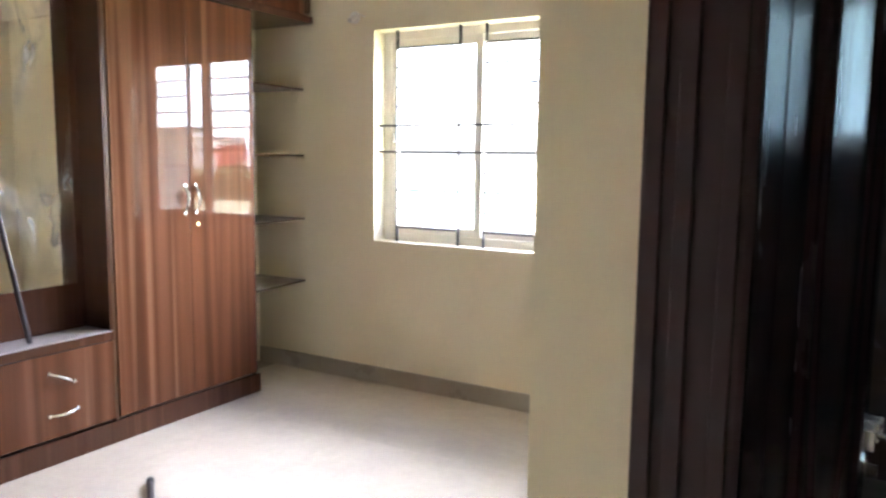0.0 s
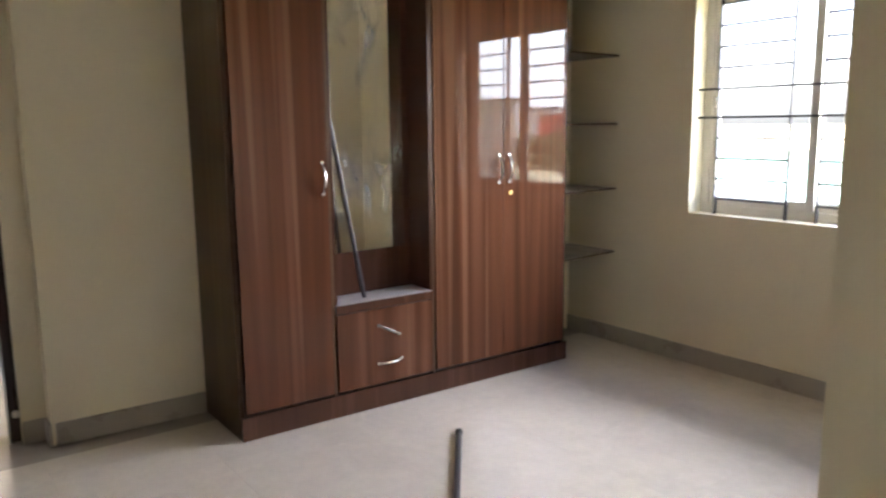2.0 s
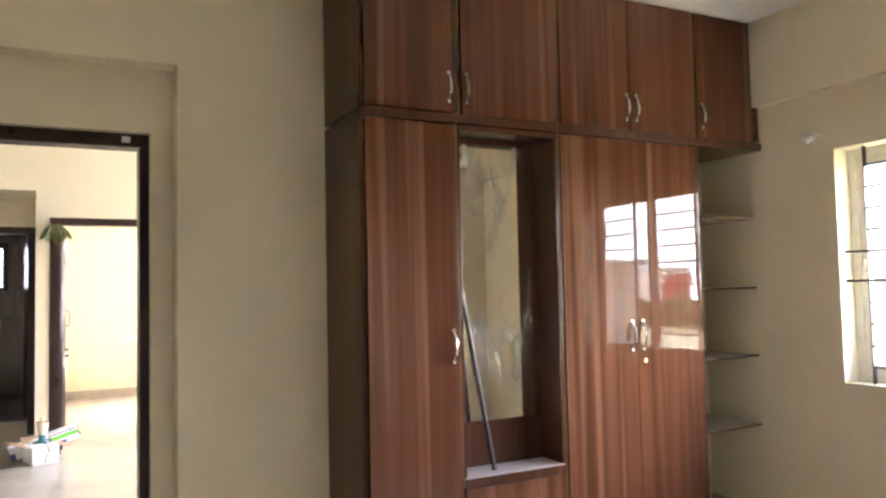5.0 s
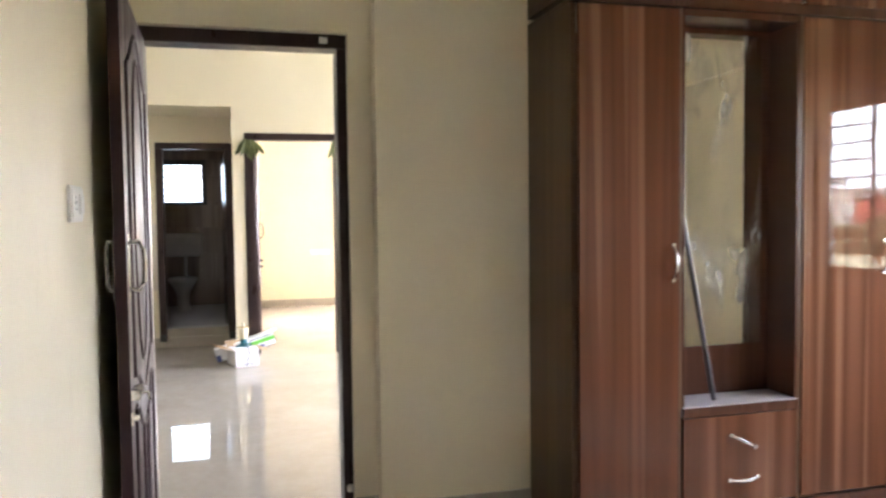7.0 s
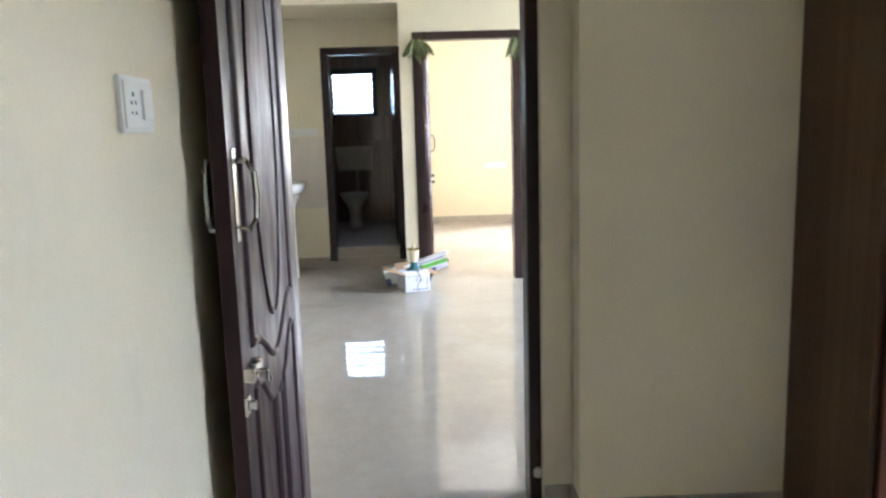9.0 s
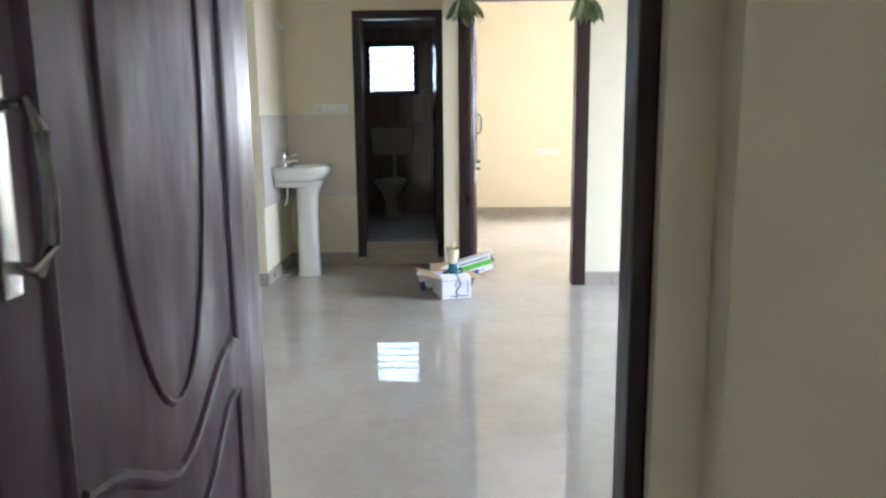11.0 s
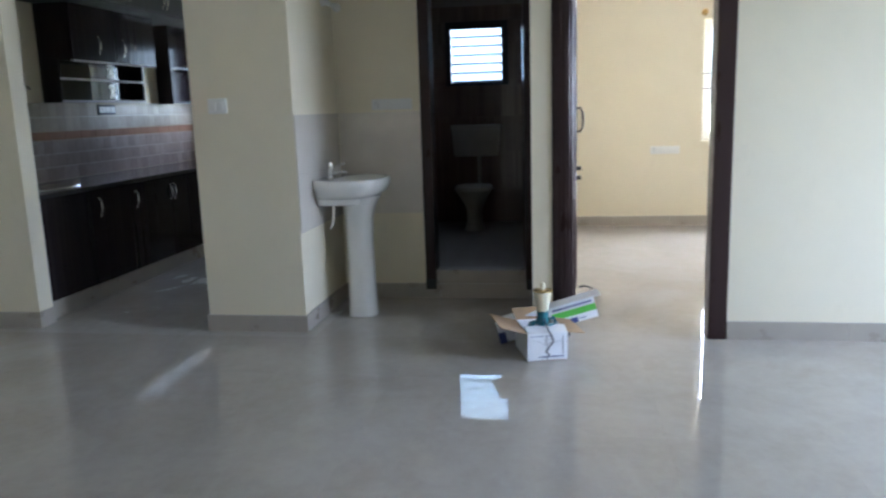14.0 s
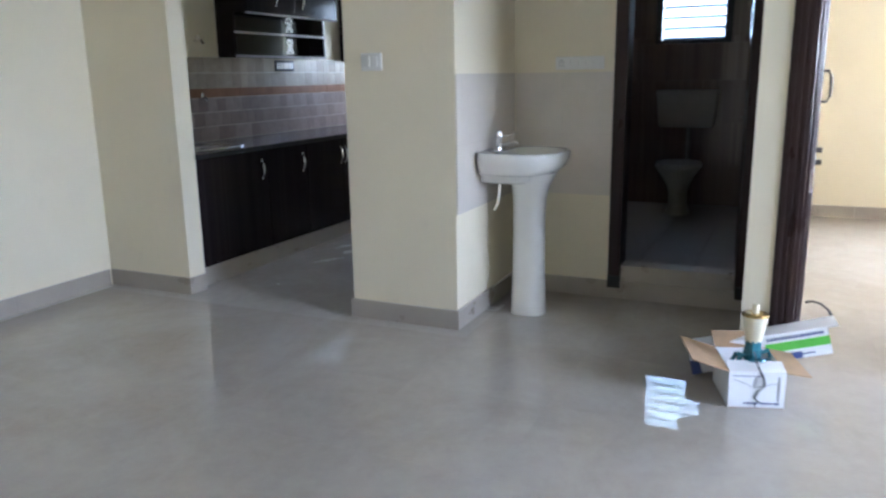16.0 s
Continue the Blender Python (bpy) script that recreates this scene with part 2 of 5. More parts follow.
WALNUT_TRIM = laminate("walnut_trim", (0.052, 0.021, 0.012), (0.074, 0.031, 0.018), (0.10, 0.045, 0.027), 0.2, waves=0.0, sheen=0.35)
BOARD_DUSTY = plain("dusty_grey_board", (0.36, 0.33, 0.33), 0.6, vary=0.15, scale=14)
SHELF_GLOSS = plain("shelf_board", (0.44, 0.40, 0.36), 0.22, vary=0.12)
DOOR_WOOD = varnish("maroon_door_paint", (0.031, 0.0155, 0.0165), 0.42, 0.17)
FRAME_WOOD = varnish("dark_frame_paint", (0.034, 0.018, 0.016), 0.34, 0.28)
DARK_WOOD = varnish("dark_gloss_door_paint", (0.040, 0.022, 0.024), 0.2, 0.2)
BLACK_LAM = laminate("dark_kitchen_laminate", (0.012, 0.009, 0.010), (0.018, 0.013, 0.014), (0.024, 0.018, 0.018), 0.16, along="X", waves=0.03, sheen=0.14)
BLACK_MATT = plain("dark_matt_laminate", (0.014, 0.011, 0.011), 0.5, vary=0.2, scale=5)
GRANITE = plain("black_granite", (0.022, 0.022, 0.025), 0.08, vary=0.5, scale=220)
STEEL = plain("brushed_steel", (0.62, 0.61, 0.59), 0.22, 1.0, vary=0.08, scale=30)
CHROME = plain("chrome", (0.80, 0.80, 0.80), 0.06, 1.0, vary=0.04)
BRASS = plain("brass", (0.72, 0.52, 0.22), 0.25, 1.0, vary=0.1)
ETCHED = plain("etched_silver", (0.92, 0.92, 0.92), 0.28, 1.0, vary=0.03)
IRON = plain("dark_grille_iron", (0.035, 0.032, 0.035), 0.5, vary=0.2)
GUNMETAL = plain("dark_grey_tube", (0.055, 0.05, 0.055), 0.35, 0.4, vary=0.15)
UPVC = plain("cream_window_frame", (0.84, 0.80, 0.72), 0.35, vary=0.04)
CERAMIC = plain("white_ceramic", (0.72, 0.70, 0.65), 0.07, vary=0.03, coat=0.5)
PLASTIC = plain("white_plastic", (0.74, 0.73, 0.70), 0.35, vary=0.03)
# white of cistern and toilet, with the bathroom's gloom put into the colour
WC_SHADED = plain("shaded_wc_white", (0.44, 0.405, 0.35), 0.35, vary=0.05)
PLASTIC_DARK = plain("black_plastic", (0.02, 0.02, 0.02), 0.4)
CARTON = plain("brown_cardboard", (0.40, 0.27, 0.16), 0.8, vary=0.12, scale=20, relief=0.1)
CARTON_WHITE = plain("white_printed_cardboard", (0.76, 0.77, 0.80), 0.45, vary=0.05)
INK_BLUE = plain("navy_print", (0.05, 0.07, 0.22), 0.5)
INK_GREY = plain("grey_print", (0.46, 0.47, 0.50), 0.5)
INK_GREEN = plain("green_print", (0.13, 0.48, 0.06), 0.5)
FAN_CREAM = plain("cream_enamel", (0.76, 0.70, 0.52), 0.22, vary=0.04)
BAG = plain("teal_plastic_bag", (0.045, 0.17, 0.21), 0.25, vary=0.35, scale=30)
CABLE = plain("dark_cable", (0.03, 0.03, 0.035), 0.5)
GREEN_LEAF = plain("dried_green_leaf", (0.13, 0.15, 0.06), 0.5, vary=0.4, scale=25)
def tinted_tile(name, dark, light, rough):
    """Glazed wall tile; each has a tone of its own."""
    m, nt, b = material(name)
    rnd = nt.nodes.new("ShaderNodeObjectInfo").outputs["Random"]
    cloud = noise_tex(nt, place(nt), 18, 5)
    base = ramp(nt, rnd, [(0.0, dark), (1.0, light)])
    nt.links.new(mixed(nt, 1.0, base, ramp(nt, cloud, [(0.3, grey(0.88)), (0.7, grey(1.08))]), "MULTIPLY"), b.inputs["Base Color"])
    b.inputs["Roughness"].default_value = rough
    b.inputs["Specular IOR Level"].default_value = 0.28
    bump(nt, b, cloud, 0.05, 0.004)
    return m


BACKSPLASH = tinted_tile("mauve_backsplash_tile", (0.23, 0.175, 0.15), (0.33, 0.26, 0.215), 0.36)
BEIGE_SPLASH = tinted_tile("beige_backsplash_tile", (0.30, 0.245, 0.18), (0.41, 0.34, 0.25), 0.3)
BORDER = plain("terracotta_border_tile", (0.27, 0.15, 0.09), 0.2, vary=0.15, scale=12)
GLASS = pane_mat("window_glass", 0.04, (0.97, 0.99, 0.98))
LAP_SHADE = pane_mat("louvre_lap_shade", 0.02, (0.15, 0.16, 0.17))
FROSTED = frosted_mat("frosted_louvre_glass")
# glass darkened so that window_6 mirrors dimly in door_4's leaf
DIM_LOUVRE = frosted_mat("dimmed_louvre_glass", (0.23, 0.285, 0.30), 0.0)
MIRROR = mirror_mat()
GRASS = plain("scrub_ground", (0.40, 0.39, 0.24), 0.9, vary=0.4, scale=0.6)
HOUSE_WALL = plain("pale_house_paint", (0.62, 0.58, 0.52), 0.7, vary=0.1, scale=1)
HOUSE_RED = plain("red_house_paint", (0.48, 0.10, 0.08), 0.7, vary=0.15, scale=1)
HOUSE_TEAL = plain("teal_house_paint", (0.22, 0.45, 0.42), 0.7, vary=0.1, scale=1)
HEDGE = plain("hedge_leaves", (0.12, 0.145, 0.065), 0.7, vary=0.4, scale=3)
BARK = plain("bark", (0.10, 0.07, 0.05), 0.9, vary=0.3)


# ---------------------------------------------------------------- mesh helpers
def finish(name, bm, mat, smooth=False):
    bmesh.ops.recalc_face_normals(bm, faces=bm.faces)
    me = bpy.data.meshes.new(name)
    bm.to_mesh(me)
    bm.free()
    if smooth:
        for f in me.polygons:
            f.use_smooth = True
        me.set_sharp_from_angle(angle=radians(40))
    me.materials.append(mat)
    return me


def thing(name, at, label, category, group="", kind=""):
    root = new(name)
    root.location = at
    root.empty_display_size = 0.1
    return tagged(root, label, category, group, kind)


def part(name, bm, mat, parent, label="", smooth=False):
    ob = new(name, finish(name, bm, mat, smooth))
    ob.parent = parent
    if parent.type == "EMPTY":
        ob.matrix_parent_inverse = Matrix.Translation(-parent.location)
    return tagged(ob, label) if label else ob


def solid(name, bm, mat, label, category, kind="", group="", smooth=False):
    return tagged(new(name, finish(name, bm, mat, smooth)), label, category, group, kind)


def box(x0, x1, y0, y1, z0, z1, bevel=0.0, bm=None, turn=None):
    bm = bm or bmesh.new()
    before = set(bm.verts) if turn is not None else ()
    vs = [bm.verts.new((x, y, z)) for x in (x0, x1) for y in (y0, y1) for z in (z0, z1)]
    fs = [bm.faces.new([vs[i] for i in q]) for q in ((0, 1, 3, 2), (4, 6, 7, 5), (0, 4, 5, 1), (2, 3, 7, 6), (0, 2, 6, 4), (1, 5, 7, 3))]
    if bevel:
        es = list({e for f in fs for e in f.edges})
        bmesh.ops.bevel(bm, geom=es, offset=bevel, segments=2, profile=0.6, affect="EDGES")
    if turn is not None:
        bmesh.ops.transform(bm, matrix=turn, verts=[v for v in bm.verts if v not in before])
    return bm


def boxes(*rows, bevel=0.0):
    bm = bmesh.new()
    for r in rows:
        box(*r, bevel=bevel, bm=bm)
    return bm


def loft(rings, bm=None, close=True, caps=True):
    bm = bm or bmesh.new()
    vs = [[bm.verts.new(p) for p in ring] for ring in rings]
    n = len(vs[0])
    for a, b in zip(vs, vs[1:]):
        for i in range(n if close else n - 1):
            j = (i + 1) % n
            bm.faces.new((a[i], a[j], b[j], b[i]))
    if caps and close:
        bm.faces.new(vs[0])
        bm.faces.new(vs[-1])
    return bm


def tube(points, radius, sides=8, bm=None, flat=1.0, caps=True):
    """A round (or flattened) tube along points."""
    pts = [Vector(p) for p in points]
    rings = []
    for i, p in enumerate(pts):
        d = (pts[min(i + 1, len(pts) - 1)] - pts[max(i - 1, 0)]).normalized()
        ref = Vector((0, 0, 1)) if abs(d.z) < 0.9 else Vector((1, 0, 0))
        u = d.cross(ref).normalized()
        v = d.cross(u).normalized()
        r = radius[i] if isinstance(radius, (list, tuple)) else radius
        rings.append([p + u * (r * math.cos(a)) + v * (r * flat * math.sin(a)) for a in (2 * math.pi * k / sides for k in range(sides))])
    return loft(rings, bm, True, caps)


def turned(profile, at, sides=20, bm=None, squash=(1, 1)):
    """A turned body: rows of (radius, height) about an upright axis."""
    x, y, z = at
    return loft([[(x + r * squash[0] * math.cos(a), y + r * squash[1] * math.sin(a), z + h) for a in (2 * math.pi * k / sides for k in range(sides))] for r, h in profile], bm)


def arc(a, b, out, rise, n=9):
    """Points of a bow from a to b that bulges by rise along out."""
    a, b, out = Vector(a), Vector(b), Vector(out)
    return [a.lerp(b, k / (n - 1)) + out * (rise * math.sin(math.pi * k / (n - 1)) ** 0.7) for k in range(n)]


def bow_handle(parent, a, b, out, rise=0.03, radius=0.006, name="handle", mat=None):
    bm = tube(arc(a, b, out, rise), [radius * (0.8 + 0.5 * math.sin(math.pi * k / 8)) for k in range(9)], 8)
    for p in (a, b):
        q = Vector(p)
        tube([q - Vector(out) * 0.004, q + Vector(out) * 0.006], radius * 1.5, 10, bm)
    return part(name, bm, mat or STEEL, parent, "curved steel bow handle", True)


# ---------------------------------------------------------------- large structure
def structure(name, bm, mat, label, category):
    return solid(name, bm, mat, label, category, "structure")


D1 = (-0.46, 0.44, 2.11)      # bedroom door: outer frame, y from, y to, top
D2 = (0.03, 0.953, 2.10)      # far room's door
D3 = (-0.835, -0.09, 2.08)    # bath door
WIN = (-2.57, -1.335, 0.86, 2.07)

floor = structure("floor", boxes((-11.9, 1.5, -4.0, 4.2, -0.2, -0.0015)), GROUT, "beige polished vitrified tile floor with fine joints", "floor")
structure("ceiling", boxes((-11.9, 1.5, -4.0, 4.2, CEIL, CEIL + 0.15)), WHITE_PAINT, "white painted flat plaster ceiling", "ceiling")

# bedroom
structure("wall_bedroom_window", boxes(
    (-3.76, WIN[0], WY, WY + 0.2, -0.1, CEIL), (WIN[1], -0.222, WY, WY + 0.2, -0.1, CEIL),
    (WIN[0], WIN[1], WY, WY + 0.2, -0.1, WIN[2]), (WIN[0], WIN[1], WY, WY + 0.2, WIN[3], CEIL),
    (-3.49, -0.222, WY - 0.05, WY, 2.39, CEIL)), CREAM, "cream painted plaster wall with a window opening", "wall")
structure("wall_bedroom_door", boxes(
    (-3.76, BX, D1[1], 3.9, -0.1, CEIL), (-3.76, BX, D1[0], D1[1], D1[2], CEIL), (-3.76, BX, -4.0, D1[0], -0.1, CEIL),
    (BX, PX, 0.54, WY, -0.1, CEIL), (BX, PX, BY, 0.54, 2.40, CEIL)), CREAM, "cream painted plaster wall with a door recess", "wall")
structure("wall_bedroom_side", boxes((BX, 1.5, BY - 0.15, BY, -0.1, CEIL), (PX, 1.5, BY, BY + 0.115, 2.41, CEIL)), CREAM,
          "cream painted plaster wall with a beam along its top", "wall")
structure("wall_bedroom_bath", boxes(
    (-0.222, -0.13, 0.62, WY + 0.2, -0.1, CEIL), (0.68, 1.5, 0.62, 0.74, -0.1, CEIL), (-0.13, 0.68, 0.62, 0.74, 2.11, CEIL)), CREAM,
    "cream painted plaster corner beside a bathroom door", "wall")
structure("wall_bedroom_end", boxes((1.3, 1.5, -0.6, 0.62, -0.1, CEIL), (1.302, 1.5, 0.74, 3.9, -0.1, CEIL)), CREAM, "cream painted plaster wall closing the passage", "wall")
# unseen walls, coloured dark so that door_4's leaf reflects darkness below the window
structure("wall_bathroom_window", boxes((-0.13, 0.42, WY, WY + 0.2, -0.1, CEIL), (1.12, 1.3, WY, WY + 0.2, -0.1, CEIL), (0.42, 1.12, WY, WY + 0.2, -0.1, 1.44), (0.42, 1.12, WY, WY + 0.2, 2.08, CEIL),
          (1.28, 1.3, 0.74, WY, -0.1, CEIL), (-0.13, -0.11, 0.75, WY, -0.1, CEIL)), BATH_DARK,
          "unseen bathroom wall with a high window, darkened for the door's reflection", "wall")

# hall
structure("wall_hall_kitchen", boxes((LX - 0.13, LX, -4.0, -3.13, -0.1, CEIL), (LX - 0.13, LX, -3.13, -2.0, 2.34, CEIL)), CREAM,
          "cream painted plaster wall with a wide kitchen opening", "wall")
structure("wall_hall_far", boxes(
    (LX - 0.13, LX, -1.4, -0.08, 2.34, CEIL),
    (LX - 0.13, LX, -0.08, D2[0], -0.1, CEIL), (LX - 0.13, LX, D2[0], D2[1], D2[2], CEIL), (LX - 0.13, LX, D2[1], 4.2, -0.1, CEIL)),
    CREAM, "cream painted plaster wall with openings to the rooms", "wall")
structure("wall_pier", boxes((AX - 0.13, LX, -2.0, -1.4, -0.1, CEIL)), CREAM, "broad cream painted pier between kitchen and basin", "wall")
structure("wall_alcove", boxes(
    (AX - 0.13, AX, -1.4, D3[0], -0.1, CEIL), (AX - 0.13, AX, D3[0], D3[1], D3[2], CEIL), (AX - 0.13, AX, D3[1], -0.08, -0.1, CEIL)),
    CREAM, "cream painted plaster wall round the basin alcove", "wall")
structure("wall_far_room_left", boxes((EX, LX - 0.13, -0.08, D2[0], -0.1, CEIL)), CREAM, "cream painted plaster wall between alcove and far room", "wall")
structure("ceiling_alcove", boxes((AX, LX - 0.13, -1.4, -0.08, 2.345, 2.50)), CREAM, "low cream painted alcove ceiling", "ceiling")
structure("wall_hall_left", boxes((-11.9, -3.6, KY - 0.2, KY, -0.1, CEIL)), CREAM, "cream painted plaster wall", "wall")
structure("wall_hall_end", boxes((-7.65, -7.05, HY, HY + 0.2, -0.1, CEIL), (-5.55, -3.6, HY, HY + 0.2, -0.1, CEIL), (-7.05, -5.55, HY, HY + 0.2, 2.4, CEIL),
          (-7.05, -5.55, HY, HY + 0.2, -0.1, 0.4)), CREAM, "cream painted plaster wall with a wide opening", "wall")
structure("wall_far", boxes(
    (EX - 0.2, EX, 0.03, 1.46, -0.1, CEIL), (EX - 0.2, EX, 3.26, 4.2, -0.1, CEIL), (EX - 0.2, EX, 1.46, 3.26, -0.1, 0.86), (EX - 0.2, EX, 1.46, 3.26, 2.06, CEIL),
    (EX, EX + 0.02, 0.03, 4.0, 2.32, CEIL)), CREAM, "pale yellow painted plaster wall with a window", "wall")
structure("wall_far_room_side", boxes((EX, LX - 0.13, HY, HY + 0.2, -0.1, CEIL)), CREAM, "pale yellow painted plaster wall", "wall")
structure("wall_bath", boxes(
    (-11.35, -11.15, -1.5, -1.06, -0.1, CEIL), (-11.35, -11.15, -0.45, -0.08, -0.1, CEIL), (-11.35, -11.15, -1.06, -0.45, -0.1, 1.48), (-11.35, -11.15, -1.06, -0.45, 2.09, CEIL),
    (-11.35, AX - 0.13, -1.5, -1.4, -0.1, CEIL)), BATH_FLOOR, "dark brown tiled bathroom wall", "wall")
structure("wall_kitchen", boxes(
    (-11.4, -11.2, KY, -3.58, -0.1, CEIL), (-11.4, -11.2, -2.3, -1.5, -0.1, CEIL), (-11.4, -11.2, -3.58, -2.3, -0.1, 1.20), (-11.4, -11.2, -3.58, -2.3, 2.07, CEIL),
    (-11.2, AX - 0.13, -1.6, -1.5, -0.1, CEIL)), CREAM, "cream painted kitchen wall with a window", "wall")


def skirting(name, runs, label="beige tile skirting along the wall foot"):
    """Runs of (x0, y0, x1, y1, nx, ny): tiles 10 mm proud of the wall, 0.1 m high."""
    root = thing(name, (runs[0][0], runs[0][1], 0), label, "baseboard", kind="structure")
    for x0, y0, x1, y1, nx, ny in runs:
        a, b, n = Vector((x0, y0, 0)), Vector((x1, y1, 0)), Vector((nx, ny, 0)) * 0.012
        length = (b - a).length
        count = max(1, round(length / 0.6))
        for k in range(count):
            p, q = a.lerp(b, k / count), a.lerp(b, (k + 1) / count)
            d = (q - p).normalized() * 0.0008
            p, q = p + d, q - d
            xs, ys = sorted((p.x, q.x, (p + n).x, (q + n).x)), sorted((p.y, q.y, (p + n).y, (q + n).y))
            part("skirting_tile", box(xs[0], xs[-1], ys[0], ys[-1], -0.01, 0.1, 0.002), SKIRT, root)


skirting("baseboard_bedroom", [
    (-3.487, WY, -0.234, WY, 0, -1), (PX, 0.555, PX, 1.215, 1, 0), (PX + 0.012, 0.54, BX, 0.54, 0, -1), (BX, 0.44, BX, 0.528, 1, 0),
    (-2.6, BY, 1.3, BY, 0, 1), (-0.222, 0.62, -0.222, WY, -1, 0), (-0.234, 0.62, -0.13, 0.62, 0, -1)])
skirting("baseboard_hall", [
    (-7.63, KY, -3.76, KY, 0, 1), (LX, KY + 0.012, LX, -3.118, 1, 0), (LX + 0.012, -3.13, LX - 0.13, -3.13, 0, 1), (LX, -2.012, LX, -1.388, 1, 0),
    (LX + 0.012, -1.4, AX, -1.4, 0, 1), (LX + 0.012, -2.0, LX - 0.5, -2.0, 0, -1), (AX, -1.388, AX, -0.09, 1, 0), (LX - 0.0, -0.08, AX + 0.012, -0.08, 0, -1), (LX, -0.092, LX, 0.03, 1, 0),
    (LX, 0.953, LX, HY, 1, 0)])
skirting("baseboard_far_room", [(EX, 0.03, EX, HY, 1, 0), (EX, 0.03, LX - 0.95, 0.03, 0, 1)])


# ---------------------------------------------------------------- doors
def ridge(points, closed, plane, width=0.014, height=0.008):
    """A raised moulding along points (u, z) of a leaf; plane(u, z, h) gives the place."""
    pts = [Vector((u, z)) for u, z in points]
    n = len(pts)
    rings = []
    for i, p in enumerate(pts):
        a = pts[(i - 1) % n] if closed or i else p
        b = pts[(i + 1) % n] if closed or i < n - 1 else p
        d = (b - a).normalized()
        s = Vector((-d.y, d.x)) * width / 2
        rows = [(-1, 0), (-0.55, 0.75), (0, 1), (0.55, 0.75), (1, 0)]
        rings.append([plane(*(p + s * w), height * h) for w, h in rows])
    if closed:
        rings.append(rings[0])
    return loft(rings, None, False)


def leaf_mouldings(leaf, W, plane, mat):
    """Mouldings of a pressed panel door: a tall panel with an oval, and a lower panel with upright ribs."""
    m, c = 0.115, W / 2

    def curve(u0, z0, u1, z1, k=8):
        return [(u0 + (u1 - u0) * t, z0 + (z1 - z0) * (t * t * (3 - 2 * t))) for t in (i / k for i in range(k + 1))]

    up = [(m, 0.835), (m, 1.82)] + curve(m, 1.82, c, 1.96)[1:] + curve(c, 1.96, W - m, 1.82)[1:] + [(W - m, 0.835)]
    up += [(W - m - 0.03, 0.84)] + curve(W - m - 0.05, 0.835, c, 0.73)[1:] + curve(c, 0.73, m + 0.05, 0.835)[1:] + [(m + 0.03, 0.84)]
    part("panel_moulding", ridge(up, True, plane, 0.026, 0.010), mat, leaf)
    oval = [(c - 0.012 + 0.192 * W / 0.883 * math.cos(a), 1.36 + 0.525 * math.sin(a)) for a in (2 * math.pi * k / 48 for k in range(48))]
    part("oval_moulding", ridge(oval, True, plane, 0.013, 0.007), mat, leaf)
    low = [(m, 0.13), (m, 0.735), (m + 0.03, 0.735)] + curve(m + 0.05, 0.73, c - 0.09, 0.63)[1:] + [(c - 0.09, 0.13)]
    part("panel_moulding", ridge(low, True, plane, 0.024, 0.010), mat, leaf)
    part("panel_moulding", ridge([(W - u, z) for u, z in low], True, plane, 0.024, 0.010), mat, leaf)
    mid = [(c - 0.055, 0.13), (c - 0.055, 0.62), (c, 0.605), (c + 0.055, 0.62), (c + 0.055, 0.13)]
    part("panel_moulding", ridge(mid, True, plane, 0.016, 0.008), mat, leaf)


def door_frame(root, rows, head, mat=None):
    for r in rows:
        part("door_jamb", box(*r, 0.006), mat or FRAME_WOOD, root)
    part("door_head", box(*head, 0.006), mat or FRAME_WOOD, root)


def d_handle(leaf, at, out, side, mat=STEEL, reach=1.0):
    """A pull handle: back plate with a D-shaped grip."""
    x, y, z = at
    o = Vector(out) * reach
    c = Vector(at)
    w = Vector(side) * 0.014
    a, b = c - w - Vector((0, 0, 0.10)), c + w + o * 0.004 + Vector((0, 0, 0.10))
    part("handle_plate", box(min(a.x, b.x), max(a.x, b.x), min(a.y, b.y), max(a.y, b.y), a.z, b.z, 0.0015), mat, leaf, "steel back plate", True)
    bm = tube([c + Vector((0, 0, 0.072)), c + o * 0.03 + Vector((0, 0, 0.075)), c + o * 0.044 + Vector((0, 0, 0.05)), c + o * 0.047, c + o * 0.044 - Vector((0, 0, 0.05)),
               c + o * 0.03 - Vector((0, 0, 0.075)), c - Vector((0, 0, 0.072))], 0.007, 8)
    part("handle", bm, mat, leaf, "steel D-shaped pull", True)


# bedroom door, standing open against the side wall
door = thing("door_1", (-3.70, 0, 0), "open dark maroon moulded wooden door in its frame", "door", kind="structure")
door_frame(door, [(-3.768, -3.645, D1[0], D1[0] + 0.077, -0.02, D1[2] - 0.06), (-3.768, -3.645, D1[1] - 0.042, D1[1], -0.02, D1[2] - 0.06)],
           (-3.768, -3.645, D1[0], D1[1], D1[2] - 0.06, D1[2]))
LEAF1 = (-3.648, -2.765, -0.413, -0.378)
SWING1 = Matrix.Translation((LEAF1[0], LEAF1[3], 0)) @ Matrix.Rotation(radians(1.9), 4, "Z") @ Matrix.Translation((-LEAF1[0], -LEAF1[3], 0))


def on_leaf1(x, d, z):
    """A place on the leaf: x along it, d out of its hall-side face."""
    return SWING1 @ Vector((x, LEAF1[3] + d, z))


